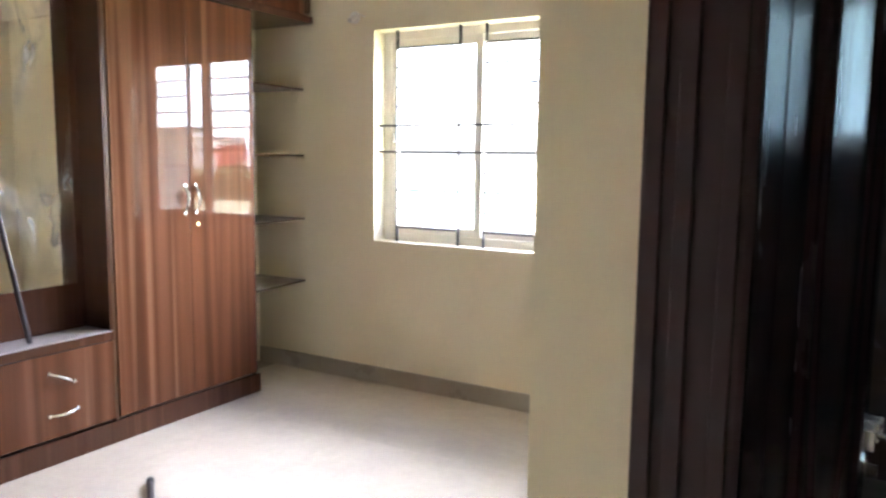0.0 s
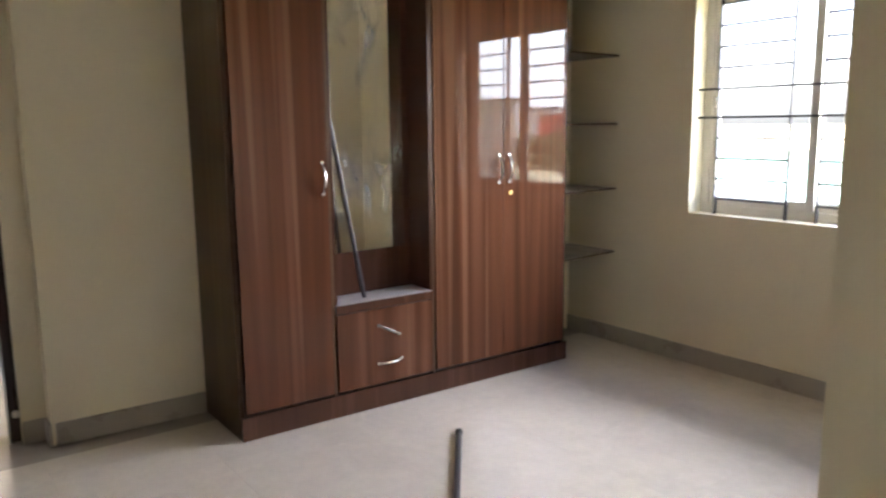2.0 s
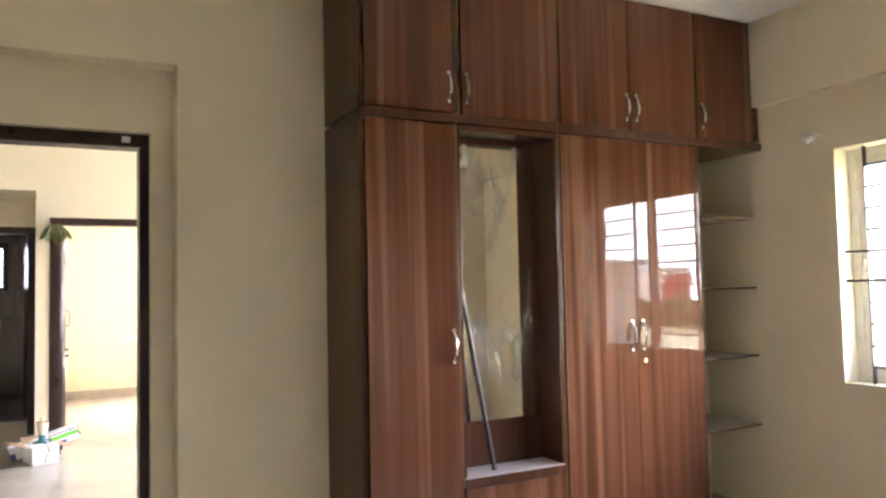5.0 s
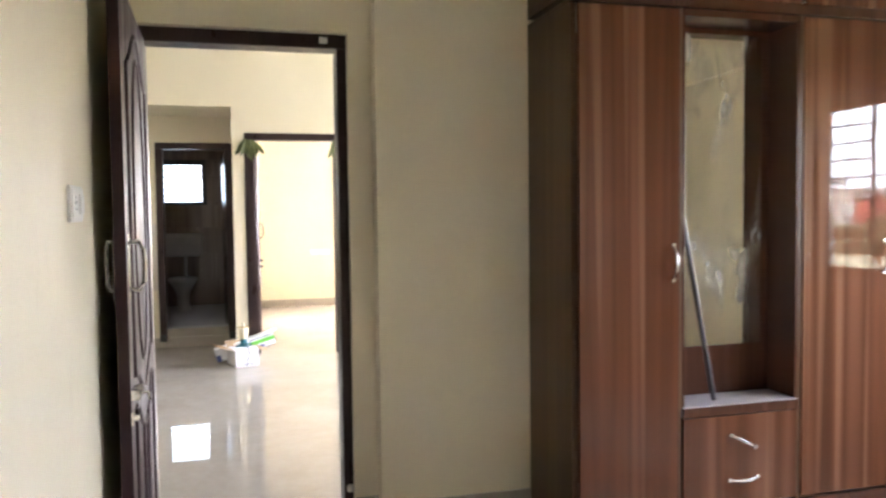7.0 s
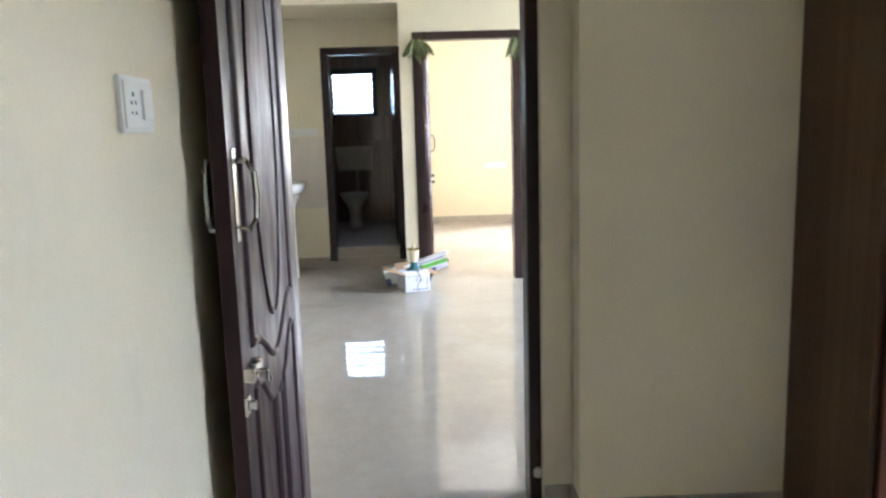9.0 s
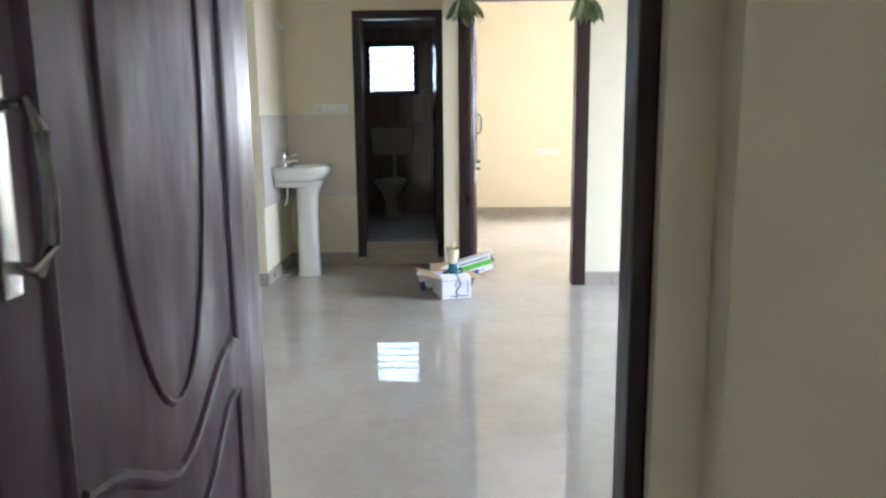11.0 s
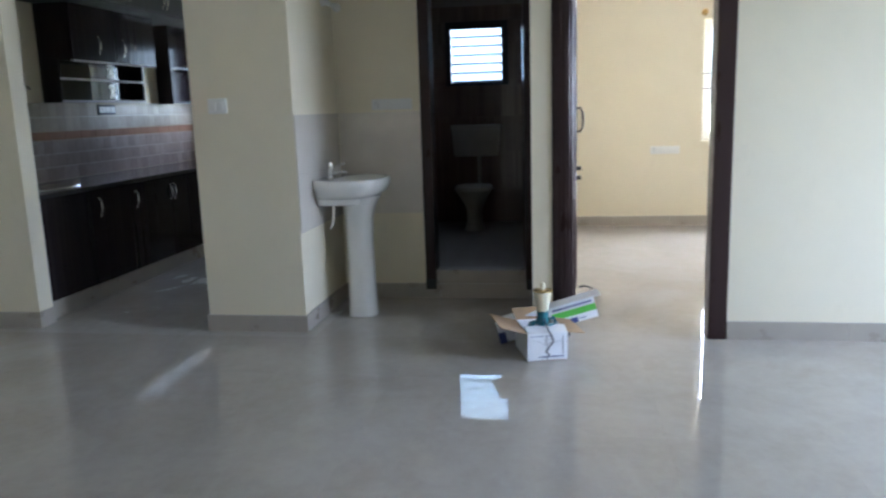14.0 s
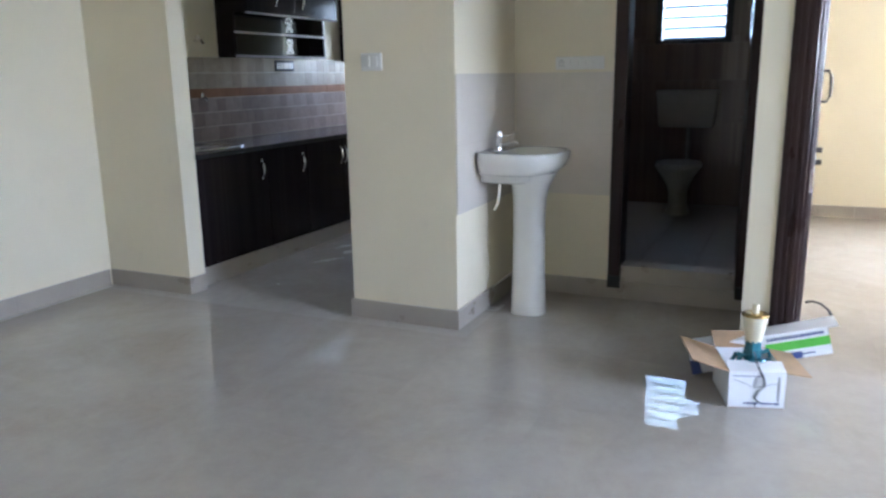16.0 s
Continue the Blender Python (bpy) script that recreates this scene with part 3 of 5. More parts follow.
leaf1 = part("door_leaf", box(*LEAF1, 0.008, 2.055, 0.002, turn=SWING1), DOOR_WOOD, door, "maroon painted moulded leaf")
leaf_mouldings(leaf1, 0.883, lambda u, z, h: on_leaf1(LEAF1[0] + u, h - 0.0005, z), DOOR_WOOD)
d_handle(leaf1, on_leaf1(-2.815, 0, 1.19), (0, 1, 0), (1, 0, 0))
d_handle(leaf1, on_leaf1(-2.815, -0.039, 1.19), (0, -1, 0), (1, 0, 0), STEEL, 0.5)
bm = tube([on_leaf1(-2.86, 0.018, 0.80), on_leaf1(-2.766, 0.018, 0.80)], 0.009, 8)
for x in (-2.855, -2.815, -2.776):
    box(x - 0.008, x + 0.008, LEAF1[3], LEAF1[3] + 0.026, 0.785, 0.815, 0.002, bm, SWING1)
tube([on_leaf1(-2.81, 0.02, 0.80), on_leaf1(-2.81, 0.045, 0.80), on_leaf1(-2.81, 0.05, 0.775)], 0.005, 8, bm)
part("latch", bm, STEEL, leaf1, "worn steel barrel latch", True)
bm = box(-2.80, -2.76, LEAF1[3], LEAF1[3] + 0.006, 0.71, 0.75, turn=SWING1)
tube([on_leaf1(-2.78, 0, 0.73), on_leaf1(-2.78, 0.022, 0.73)], 0.012, 10, bm)
part("lock_knob", bm, STEEL, leaf1, "steel lock", True)
for z in (0.25, 1.05, 1.85):
    part("hinge", tube([(-3.642, -0.415, z - 0.05), (-3.642, -0.415, z + 0.05)], 0.007, 8), STEEL, leaf1)
part("door_stop", turned([(0.012, 0), (0.016, 0.004), (0.016, 0.02), (0.010, 0.03)], (-3.635, 0.425, 0.115), 10), CERAMIC, door)
part("frame_clip", box(-3.643, -3.636, 0.325, 0.36, 2.068, 2.095, 0.002), PLASTIC, door)

# far room's door, open along the room's left wall
door = thing("door_2", (-7.72, 0.5, 0), "open maroon moulded wooden door in its frame", "door", kind="structure")
door_frame(door, [(-7.79, -7.642, D2[0], D2[0] + 0.095, -0.02, D2[2] - 0.065), (-7.79, -7.642, D2[1] - 0.095, D2[1], -0.02, D2[2] - 0.065)],
           (-7.79, -7.642, D2[0], D2[1], D2[2] - 0.065, D2[2]))
for yy in (D2[0] + 0.02, D2[0] + 0.045, D2[0] + 0.07):
    part("jamb_bead", box(-7.643, -7.636, yy - 0.006, yy + 0.006, 0, D2[2] - 0.07, 0.002), FRAME_WOOD, door)
turn2 = Matrix.Translation((-7.79, 0.125, 0)) @ Matrix.Rotation(radians(-2), 4, "Z") @ Matrix.Translation((7.79, -0.125, 0))
leaf2 = part("door_leaf", box(-8.60, -7.795, 0.105, 0.14, 0.008, 2.03, 0.002, turn=turn2), DOOR_WOOD, door, "maroon painted moulded leaf")
leaf_mouldings(leaf2, 0.805, lambda u, z, h: turn2 @ Vector((-8.60 + u, 0.1395 + h, z)), DOOR_WOOD)
at2 = turn2 @ Vector((-8.53, 0.14, 1.17))
d_handle(leaf2, at2, (0, 1, 0), (1, 0, 0), GUNMETAL)
for z in (0.86, 0.80):
    p = turn2 @ Vector((-8.53, 0.14, z))
    part("lock_knob", tube([p, p + Vector((0, 0.035, 0))], 0.014, 10), GUNMETAL, leaf2, "dark lock knob", True)

# bath door, open inwards along the bathroom's side wall, and its kerb
door = thing("door_3", (-8.56, -0.46, 0.1), "open dark door and frame above a raised bathroom kerb", "door", kind="structure")
door_frame(door, [(-8.64, -8.488, D3[0], D3[0] + 0.07, 0.10, D3[2] - 0.065), (-8.64, -8.488, D3[1] - 0.07, D3[1] + 0.006, 0.10, D3[2] - 0.065)],
           (-8.64, -8.488, D3[0], D3[1] + 0.006, D3[2] - 0.065, D3[2]))
SWING3 = Matrix.Translation((-8.645, -0.165, 0)) @ Matrix.Rotation(radians(4.3), 4, "Z") @ Matrix.Translation((8.645, 0.165, 0))
leaf3 = part("door_leaf", box(-9.33, -8.645, -0.165, -0.135, 0.15, 2.0, 0.002, turn=SWING3), DARK_WOOD, door, "dark glossy flush leaf")
part("bolt", tube([SWING3 @ Vector((-9.3, -0.172, 0.98)), SWING3 @ Vector((-9.18, -0.172, 0.98))], 0.007, 8), STEEL, leaf3, "steel tower bolt", True)
for y in (D3[0] + 0.035, D3[1] - 0.03):
    part("jamb_foot", box(-8.63, -8.482, y - 0.036, y + 0.036, 0.06, 0.13, 0.005), PLASTIC_DARK, door, "dark worn frame foot")
structure("bath_kerb", box(-8.63, -8.505, D3[0] + 0.07, D3[1] - 0.066, -0.02, 0.19, 0.006), SKIRT, "raised beige tiled kerb under the bathroom door", "door sill")

# dark door of the bathroom beside the bedroom passage
door = thing("door_4", (0.3, 0.66, 0), "dark glossy moulded door standing open in a moulded frame", "door", kind="structure")
door_frame(door, [(-0.13, -0.045, 0.605, 0.74, -0.02, 2.05), (0.595, 0.68, 0.605, 0.74, -0.02, 2.05)], (-0.13, 0.68, 0.605, 0.74, 2.05, 2.11), DARK_WOOD)
for x in (-0.118, -0.095, -0.062):
    part("jamb_bead", box(x - 0.007, x + 0.007, 0.597, 0.606, 0, 2.05, 0.002), DARK_WOOD, door)
SWING4 = Matrix.Translation((-0.045, 0.742, 0)) @ Matrix.Rotation(radians(83), 4, "Z")


def on_leaf4(u, d, z):
    """A place on the leaf: u from its hinge, d out of its glossy face."""
    return SWING4 @ Vector((u, -d, z))


leaf4 = part("door_leaf", box(0, 0.635, 0, 0.032, 0.008, 2.045, 0.002, turn=SWING4), DARK_WOOD, door, "dark glossy moulded leaf")
leaf_mouldings(leaf4, 0.635, lambda u, z, h: on_leaf4(u, h - 0.0005, z), DARK_WOOD)
bm = tube([on_leaf4(0.53, 0.016, 0.95), on_leaf4(0.628, 0.016, 0.95)], 0.008, 8)
for u in (0.535, 0.58, 0.62):
    box(u - 0.007, u + 0.007, -0.024, 0.0, 0.935, 0.965, 0.002, bm, SWING4)
tube([on_leaf4(0.57, 0.016, 0.95), on_leaf4(0.57, 0.045, 0.945)], 0.005, 8, bm)
part("latch", bm, STEEL, leaf4, "steel barrel latch", True)
bm = box(0.585, 0.625, -0.006, 0.0, 0.86, 0.90, turn=SWING4)
tube([on_leaf4(0.605, 0, 0.88), on_leaf4(0.605, 0.022, 0.88)], 0.012, 10, bm)
part("lock_knob", bm, STEEL, leaf4, "steel lock", True)


# ---------------------------------------------------------------- windows
def grille_window(name, label, x0, x1, z0, z1, at, span=0.411, gap=0.161, plane="Y", flip=1):
    """A sliding window behind a welded iron grille, in an opening along x (plane Y) or y (plane X)."""
    root = thing(name, at, label, "window", kind="structure")
    ax, ay, _ = at

    def b(u0, u1, d0, d1, za, zb, bevel=0.0, bm=None):
        d0, d1 = sorted((d0 * flip, d1 * flip))
        if plane == "Y":
            return box(u0, u1, ay + d0, ay + d1, za, zb, bevel, bm)
        return box(ax + d0, ax + d1, u0, u1, za, zb, bevel, bm)

    def w(u, d, z):
        return (u, ay + d * flip, z) if plane == "Y" else (ax + d * flip, u, z)

    fr = 0.045
    part("window_frame", b(x0, x0 + fr, 0.11, 0.17, z0, z1, 0.004), UPVC, root)
    part("window_frame", b(x1 - fr, x1, 0.11, 0.17, z0, z1, 0.004), UPVC, root)
    part("window_frame", b(x0 + fr, x1 - fr, 0.11, 0.17, z0, z0 + fr, 0.004), UPVC, root)
    part("window_frame", b(x0 + fr, x1 - fr, 0.11, 0.17, z1 - fr, z1, 0.004), UPVC, root)
    mid = (x0 + x1) / 2
    for u0, u1, d in ((x0 + fr, mid + 0.03, 0.118), (mid - 0.03, x1 - fr, 0.142)):
        bm = b(u0, u0 + 0.045, d, d + 0.02, z0 + fr, z1 - fr, 0.003)
        b(u1 - 0.045, u1, d, d + 0.02, z0 + fr, z1 - fr, 0.003, bm)
        b(u0 + 0.045, u1 - 0.045, d, d + 0.02, z0 + fr, z0 + fr + 0.05, 0.003, bm)
        b(u0 + 0.045, u1 - 0.045, d, d + 0.02, z1 - fr - 0.05, z1 - fr, 0.003, bm)
        sash = part("sash", bm, UPVC, root)
        glass = part("pane", b(u0 + 0.045, u1 - 0.045, d + 0.008, d + 0.012, z0 + fr + 0.05, z1 - fr - 0.05), GLASS, sash, "clear glass pane")
        glass.visible_shadow = False
        part("sash_catch", b(u0 + 0.012, u0 + 0.03, d - 0.008, d, (z0 + z1) / 2 - 0.03, (z0 + z1) / 2 + 0.03, 0.002), STEEL, sash)
    uprights, u = [], x0 + 0.125
    while u < x1 - 0.08:
        uprights += [u, min(u + span, x1 - 0.06)]
        u += span + gap
    for u in uprights:
        part("grille_upright", b(u - 0.003, u + 0.003, 0.045, 0.07, z0 - 0.004, z1 + 0.004), IRON, root)
    long_rows = (z0 + 0.522, z0 + 0.673)
    rows = [z0 + 0.085 + k * 0.109 for k in range(4)] + [z0 + 0.782 + k * 0.109 for k in range(4)]
    for z in rows:
        if z > z1 - 0.06:
            continue
        for a, c in zip(uprights[::2], uprights[1::2]):
            part("grille_rod", tube([w(a, 0.057, z), w(c, 0.057, z)], 0.0068, 6), IRON, root)
    for z in long_rows:
        part("grille_rod", tube([w(x0 - 0.01, 0.057, z), w(x1 + 0.01, 0.057, z)], 0.0068, 6), IRON, root)
    return root


grille_window("window_1", "cream sliding window behind a dark iron grille", *WIN, (-1.82, WY, 0.86))
grille_window("window_2", "cream sliding window behind a dark iron grille", 1.46, 3.26, 0.86, 2.06, (EX, 2.36, 0.86), plane="X", flip=-1)
grille_window("window_3", "small kitchen window behind an iron grille", -3.58, -2.3, 1.20, 2.07, (-11.2, -2.94, 1.20), plane="X", flip=-1)

win = thing("window_4", (-11.15, -0.76, 1.48), "small bathroom window with frosted glass louvres in a black frame", "window", kind="structure")
for r in ((-1.06, -1.01, 1.48, 2.09), (-0.51, -0.45, 1.48, 2.09), (-1.01, -0.51, 1.48, 1.51), (-1.01, -0.51, 2.02, 2.09)):
    part("window_frame", box(-11.22, -11.142, r[0], r[1], r[2], r[3], 0.003), PLASTIC_DARK, win)
for k in range(6):
    z = 1.515 + k * 0.085
    slat = Matrix.Translation((-11.185, 0, z + 0.043)) @ Matrix.Rotation(radians(22), 4, "Y")
    part("louvre", box(-0.0025, 0.0025, -1.005, -0.515, -0.046, 0.046, turn=slat), FROSTED, win)
    # added dark strip that draws the shade where two slats overlap
    part("lap_shade_strip", box(-0.004, 0.006, -1.005, -0.515, -0.055, -0.028, turn=slat), LAP_SHADE, win)
# out of view; it only shows as the reflection in door_4's leaf
win = thing("window_6", (0.77, WY, 1.44), "small bathroom window with glass louvres in a dark frame", "window", kind="structure")
for r in ((0.42, 0.46, 1.44, 2.08), (1.08, 1.12, 1.44, 2.08), (0.46, 1.08, 1.44, 1.475), (0.46, 1.08, 2.045, 2.08)):
    part("window_frame", box(r[0], r[1], WY + 0.06, WY + 0.13, r[2], r[3], 0.003), PLASTIC_DARK, win)
for k in range(6):
    slat = Matrix.Translation((0, WY + 0.095, 1.525 + k * 0.094)) @ Matrix.Rotation(radians(-15), 4, "X")
    part("louvre", box(0.462, 1.078, -0.0025, 0.0025, -0.05, 0.05, turn=slat), DIM_LOUVRE, win, "unseen glass louvre, darkened to dim the door's reflection")
structure("window_5", boxes((-7.05, -6.99, HY + 0.05, HY + 0.12, 0.4, 2.4), (-5.61, -5.55, HY + 0.05, HY + 0.12, 0.4, 2.4), (-6.33, -6.27, HY + 0.05, HY + 0.12, 0.46, 2.34),
          (-6.99, -5.61, HY + 0.05, HY + 0.12, 0.4, 0.46), (-6.99, -5.61, HY + 0.05, HY + 0.12, 2.34, 2.4)), UPVC, "wide cream framed balcony window", "window")


# ---------------------------------------------------------------- bedroom: wardrobe
def panel(name, y0, y1, z0, z1, parent, mat, x0=None, x1=None, label="", bevel=0.002):
    return part(name, box(FX - 0.018 if x0 is None else x0, FX if x1 is None else x1, y0, y1, z0, z1, bevel), mat, parent, label)


WB = -3.487                                  # back of the wardrobe, against the pier
wardrobe = thing("wardrobe", (-3.25, 2.2, 0), "glossy walnut laminate built-in wardrobe with a mirror niche", "wardrobe")
panel("side_panel", 1.215, 1.235, 0.0, 2.135, wardrobe, WALNUT_DARK, WB, FX - 0.020, "dark walnut side board")
panel("side_panel", 3.160, 3.178, 0.0, 2.135, wardrobe, WALNUT_DARK, WB, FX - 0.020)
panel("divider", 1.672, 1.690, 0.10, 2.135, wardrobe, WALNUT_DARK, WB, FX - 0.006)
panel("divider", 2.238, 2.256, 0.10, 2.135, wardrobe, WALNUT_DARK, WB, FX - 0.006)
panel("back_panel", 1.236, 3.159, 0.10, 2.135, wardrobe, WALNUT_DARK, WB - 0.001, WB + 0.006)
panel("base_panel", 1.236, 3.159, 0.085, 0.10, wardrobe, WALNUT_DARK, WB, FX - 0.022)
panel("plinth", 1.215, 3.185, 0.0, 0.105, wardrobe, WALNUT_TRIM, FX - 0.020, FX + 0.004, "walnut plinth board")
for y0, y1, hy in ((1.239, 1.668, 1.645), (2.260, 2.702, 2.672), (2.708, 3.160, 2.742)):
    d = panel("wardrobe_door", y0, y1, 0.118, 2.130, wardrobe, WALNUT, label="glossy walnut door with light grain streaks")
    bow_handle(d, (FX, hy, 1.06), (FX, hy, 1.20), (1, 0, 0))
    part("edge_strip", box(FX - 0.017, FX + 0.0005, y1 - 0.0005, y1 + 0.003, 0.118, 2.130), WALNUT_TRIM, d)
    if hy > 2.7:
        part("lock", tube([(FX - 0.002, 2.752, 1.0), (FX + 0.006, 2.752, 1.0)], 0.011, 14), BRASS, d, "round brass lock", True)
d = panel("drawer", 1.694, 2.234, 0.118, 0.492, wardrobe, WALNUT, label="glossy walnut drawer front")
for a, b in (((1.915, 0.410), (2.030, 0.352)), ((1.910, 0.222), (2.042, 0.226))):
    bow_handle(d, (FX, *a), (FX, *b), (1, 0, 0), 0.026)
panel("niche_shelf", 1.691, 2.237, 0.500, 0.540, wardrobe, BOARD_DUSTY, -3.205, FX - 0.002, "dusty grey niche shelf")
panel("shelf_lip", 1.691, 2.237, 0.496, 0.536, wardrobe, WALNUT_TRIM, FX - 0.002, FX + 0.004)
panel("niche_back", 1.691, 2.237, 0.540, 2.118, wardrobe, WALNUT_TRIM, -3.220, -3.205, "walnut niche back")
panel("niche_side", 1.6905, 1.702, 0.541, 2.105, wardrobe, WALNUT_TRIM, -3.204, FX - 0.006)
panel("niche_side", 2.226, 2.2375, 0.541, 2.105, wardrobe, WALNUT_TRIM, -3.204, FX - 0.006)
panel("niche_top", 1.691, 2.237, 2.106, 2.134, wardrobe, WALNUT_TRIM, -3.204, FX - 0.002)
panel("mirror", 1.712, 2.188, 0.752, 2.085, wardrobe, MIRROR, -3.204, -3.199, "tall mirror with dried white smears", 0.001)
panel("top_rail", 1.215, 3.185, 2.1355, 2.176, wardrobe, WALNUT_TRIM, FX - 0.03, FX + 0.012, "walnut cornice rail")
panel("top_board", 1.215, 3.178, 2.1365, 2.155, wardrobe, WALNUT_DARK, WB, FX - 0.031)

loft_cab = thing("loft_cabinet", (-3.25, 2.4, 2.156), "row of walnut loft cupboards up to the ceiling", "cabinet")
panel("bottom_board", 3.186, 3.660, 2.1355, 2.176, loft_cab, WALNUT_TRIM, WB, FX + 0.012, "walnut underside board")
panel("bottom_board", 1.215, 3.660, 2.1765, 2.192, loft_cab, WALNUT_DARK, WB, FX - 0.019)
panel("side_panel", 1.215, 1.235, 2.1925, CEIL - 0.002, loft_cab, WALNUT_DARK, WB, FX - 0.020)
panel("side_panel", 3.596, 3.612, 2.1925, CEIL - 0.002, loft_cab, WALNUT_DARK, WB, FX - 0.004)
panel("filler_strip", 3.613, 3.655, 2.1925, 2.385, loft_cab, WALNUT_DARK, WB, FX - 0.001)
panel("top_strip", 1.236, 3.594, CEIL - 0.022, CEIL - 0.002, loft_cab, WALNUT_DARK, FX - 0.06, FX - 0.020)
for y0, y1, hy in ((1.239, 1.672, 1.648), (1.716, 2.240, 1.738), (2.270, 2.704, 2.682), (2.710, 3.146, 2.746), (3.186, 3.592, 3.215)):
    d = panel("loft_door", y0, y1, 2.182, CEIL - 0.008, loft_cab, WALNUT, label="walnut laminate loft door")
    bow_handle(d, (FX, hy, 2.235), (FX, hy, 2.365), (1, 0, 0), 0.026)
for y in (1.695, 2.255, 3.166):
    panel("divider", y - 0.016, y + 0.010, 2.1925, CEIL - 0.023, loft_cab, WALNUT_DARK, WB, FX - 0.006)

shelves = thing("corner_shelf", (-3.3, 3.42, 0.56), "four wall shelves between wardrobe and window wall", "shelf")
for z in (0.58, 0.97, 1.36, 1.76):
    out = [(WB + 0.005, 3.181), (-3.055, 3.181), (-3.075, 3.45), (-3.10, 3.672), (WB + 0.005, 3.672)]
    s = part("shelf", loft([[(x, y, z - 0.011) for x, y in out], [(x, y, z) for x, y in out]]), SHELF_GLOSS, shelves)
    part("edge_band", tube([(-3.053, 3.182, z - 0.006), (-3.073, 3.45, z - 0.006), (-3.098, 3.670, z - 0.006)], 0.0058, 6), WALNUT_DARK, s, "dark edge band")

solid("curtain_rod", tube([(-3.095, 1.885, 0.541), (-3.185, 1.755, 1.50)], 0.011, 10), GUNMETAL, "thin dark metal tube leaning in the wardrobe niche", "rod", smooth=True)
rod2 = thing("floor_tube", (-2.1, 1.7, 0.0), "dark grey metal tube lying on the tiled floor", "rod")
part("tube", tube([(-2.505, 2.008, 0.014), (-1.35, 1.10, 0.014)], 0.0135, 12), GUNMETAL, rod2, smooth=True)
part("end_cap", tube([(-2.515, 2.016, 0.014), (-2.490, 1.996, 0.014)], 0.0155, 12), PLASTIC_DARK, rod2, "black end cap", True)


# ---------------------------------------------------------------- small fixtures
def switch_plate(name, at, w, h, normal, label, rockers, sockets=0, rim=None):
    """A wall plate with rocker switches; normal is the wall's way out, '+x', '+y' or '-y'."""
    x, y, z = at
    root = thing(name, at, label, "switch")

    def b(u0, u1, d0, d1, z0, z1, bevel):
        if normal == "+x":
            return box(x + d0, x + d1, y + u0, y + u1, z + z0, z + z1, bevel)
        s = 1 if normal == "+y" else -1
        ys = sorted((y + s * d0, y + s * d1))
        return box(x - s * u1, x - s * u0, ys[0], ys[1], z + z0, z + z1, bevel)

    part("plate", b(-w / 2, w / 2, 0, 0.010, -h / 2, h / 2, 0.003), rim or PLASTIC, root, smooth=True)
    edge = 0.018 if rim else 0.008
    part("inner_plate", b(-w / 2 + edge, w / 2 - edge, 0.010, 0.0135, -h / 2 + edge, h / 2 - edge, 0.001), PLASTIC, root)
    slots = rockers + sockets
    step = (w - 0.03) / slots
    for k in range(slots):
        u = -w / 2 + 0.015 + step * (k + 0.5)
        if k < sockets:
            for du, dz, r in ((0, 0.017, 0.0035), (-0.009, 0.003, 0.003), (0.009, 0.003, 0.003), (-0.009, -0.014, 0.0025), (0.009, -0.014, 0.0025)):
                part("socket_hole", b(u + du - r, u + du + r, 0.0132, 0.0142, dz - r, dz + r, 0), PLASTIC_DARK, root)
        else:
            part("rocker", b(u - step * 0.38, u + step * 0.38, 0.013, 0.019, -h * 0.27, h * 0.27, 0.002), PLASTIC, root, smooth=True)
    return root


switch_plate("switch_socket", (-2.51, BY, 1.375), 0.145, 0.095, "+y", "white switch and socket plate on the cream wall", 1, 1)
switch_plate("switch_plate", (LX, -1.84, 1.32), 0.115, 0.085, "+x", "white switch plate on the pier", 2)
switch_plate("switch_plate", (AX, -1.025, 1.305), 0.27, 0.07, "+x", "long white switch plate beside the bathroom door", 5, 1)
switch_plate("switch_plate", (EX, 1.105, 0.78), 0.29, 0.08, "+x", "long white switch plate on the yellow wall", 6, 1)
switch_plate("switch_socket", (-9.575, KY + 0.008, 1.345), 0.25, 0.085, "+y", "white socket plate in a grey frame on the kitchen tiles", 2, 1, GUNMETAL)


def lamp_holder(at, out, label, mat=PLASTIC, bulb=False):
    """An angled batten holder, with or without its bulb."""
    p, o = Vector(at), Vector(out).normalized()
    root = thing("lamp_holder", at, label, "lamp holder")
    part("base", tube([p, p + o * 0.012], 0.034, 16), mat, root, smooth=True)
    d = (o + Vector((0, 0, -0.55))).normalized()
    part("socket", tube([p + o * 0.012, p + o * 0.012 + d * 0.022, p + o * 0.012 + d * 0.024, p + o * 0.012 + d * 0.05], [0.022, 0.022, 0.017, 0.016], 14), mat, root, smooth=True)
    if bulb:
        c = p + o * 0.012 + d * 0.05
        part("bulb", tube([c + d * s for s in (0, 0.015, 0.03, 0.05, 0.065, 0.072)], [0.013, 0.015, 0.024, 0.028, 0.02, 0.006], 14), CERAMIC, root, "white glass bulb", True)
    else:
        part("wire", tube([p + o * 0.02 + Vector((0.03, 0, 0)), p + o * 0.03 + Vector((0.055, 0, 0.012)), p + o * 0.012 + Vector((0.075, 0, -0.004))], 0.004, 6), mat, root)
    return root


lamp_holder((-2.70, WY, 2.15), (0, -1, 0), "empty white lamp holder on the window wall")
lamp_holder((-1.88, WY, 2.25), (0, -1, 0), "white lamp holder with a bulb above the window", bulb=True)
lamp_holder((-8.29, -1.40, 1.95), (0, 1, 0), "white lamp holder above the basin", bulb=True)
lamp_holder((EX, 1.46, 2.12), (1, 0, 0), "brass lamp holder on the yellow wall", BRASS)


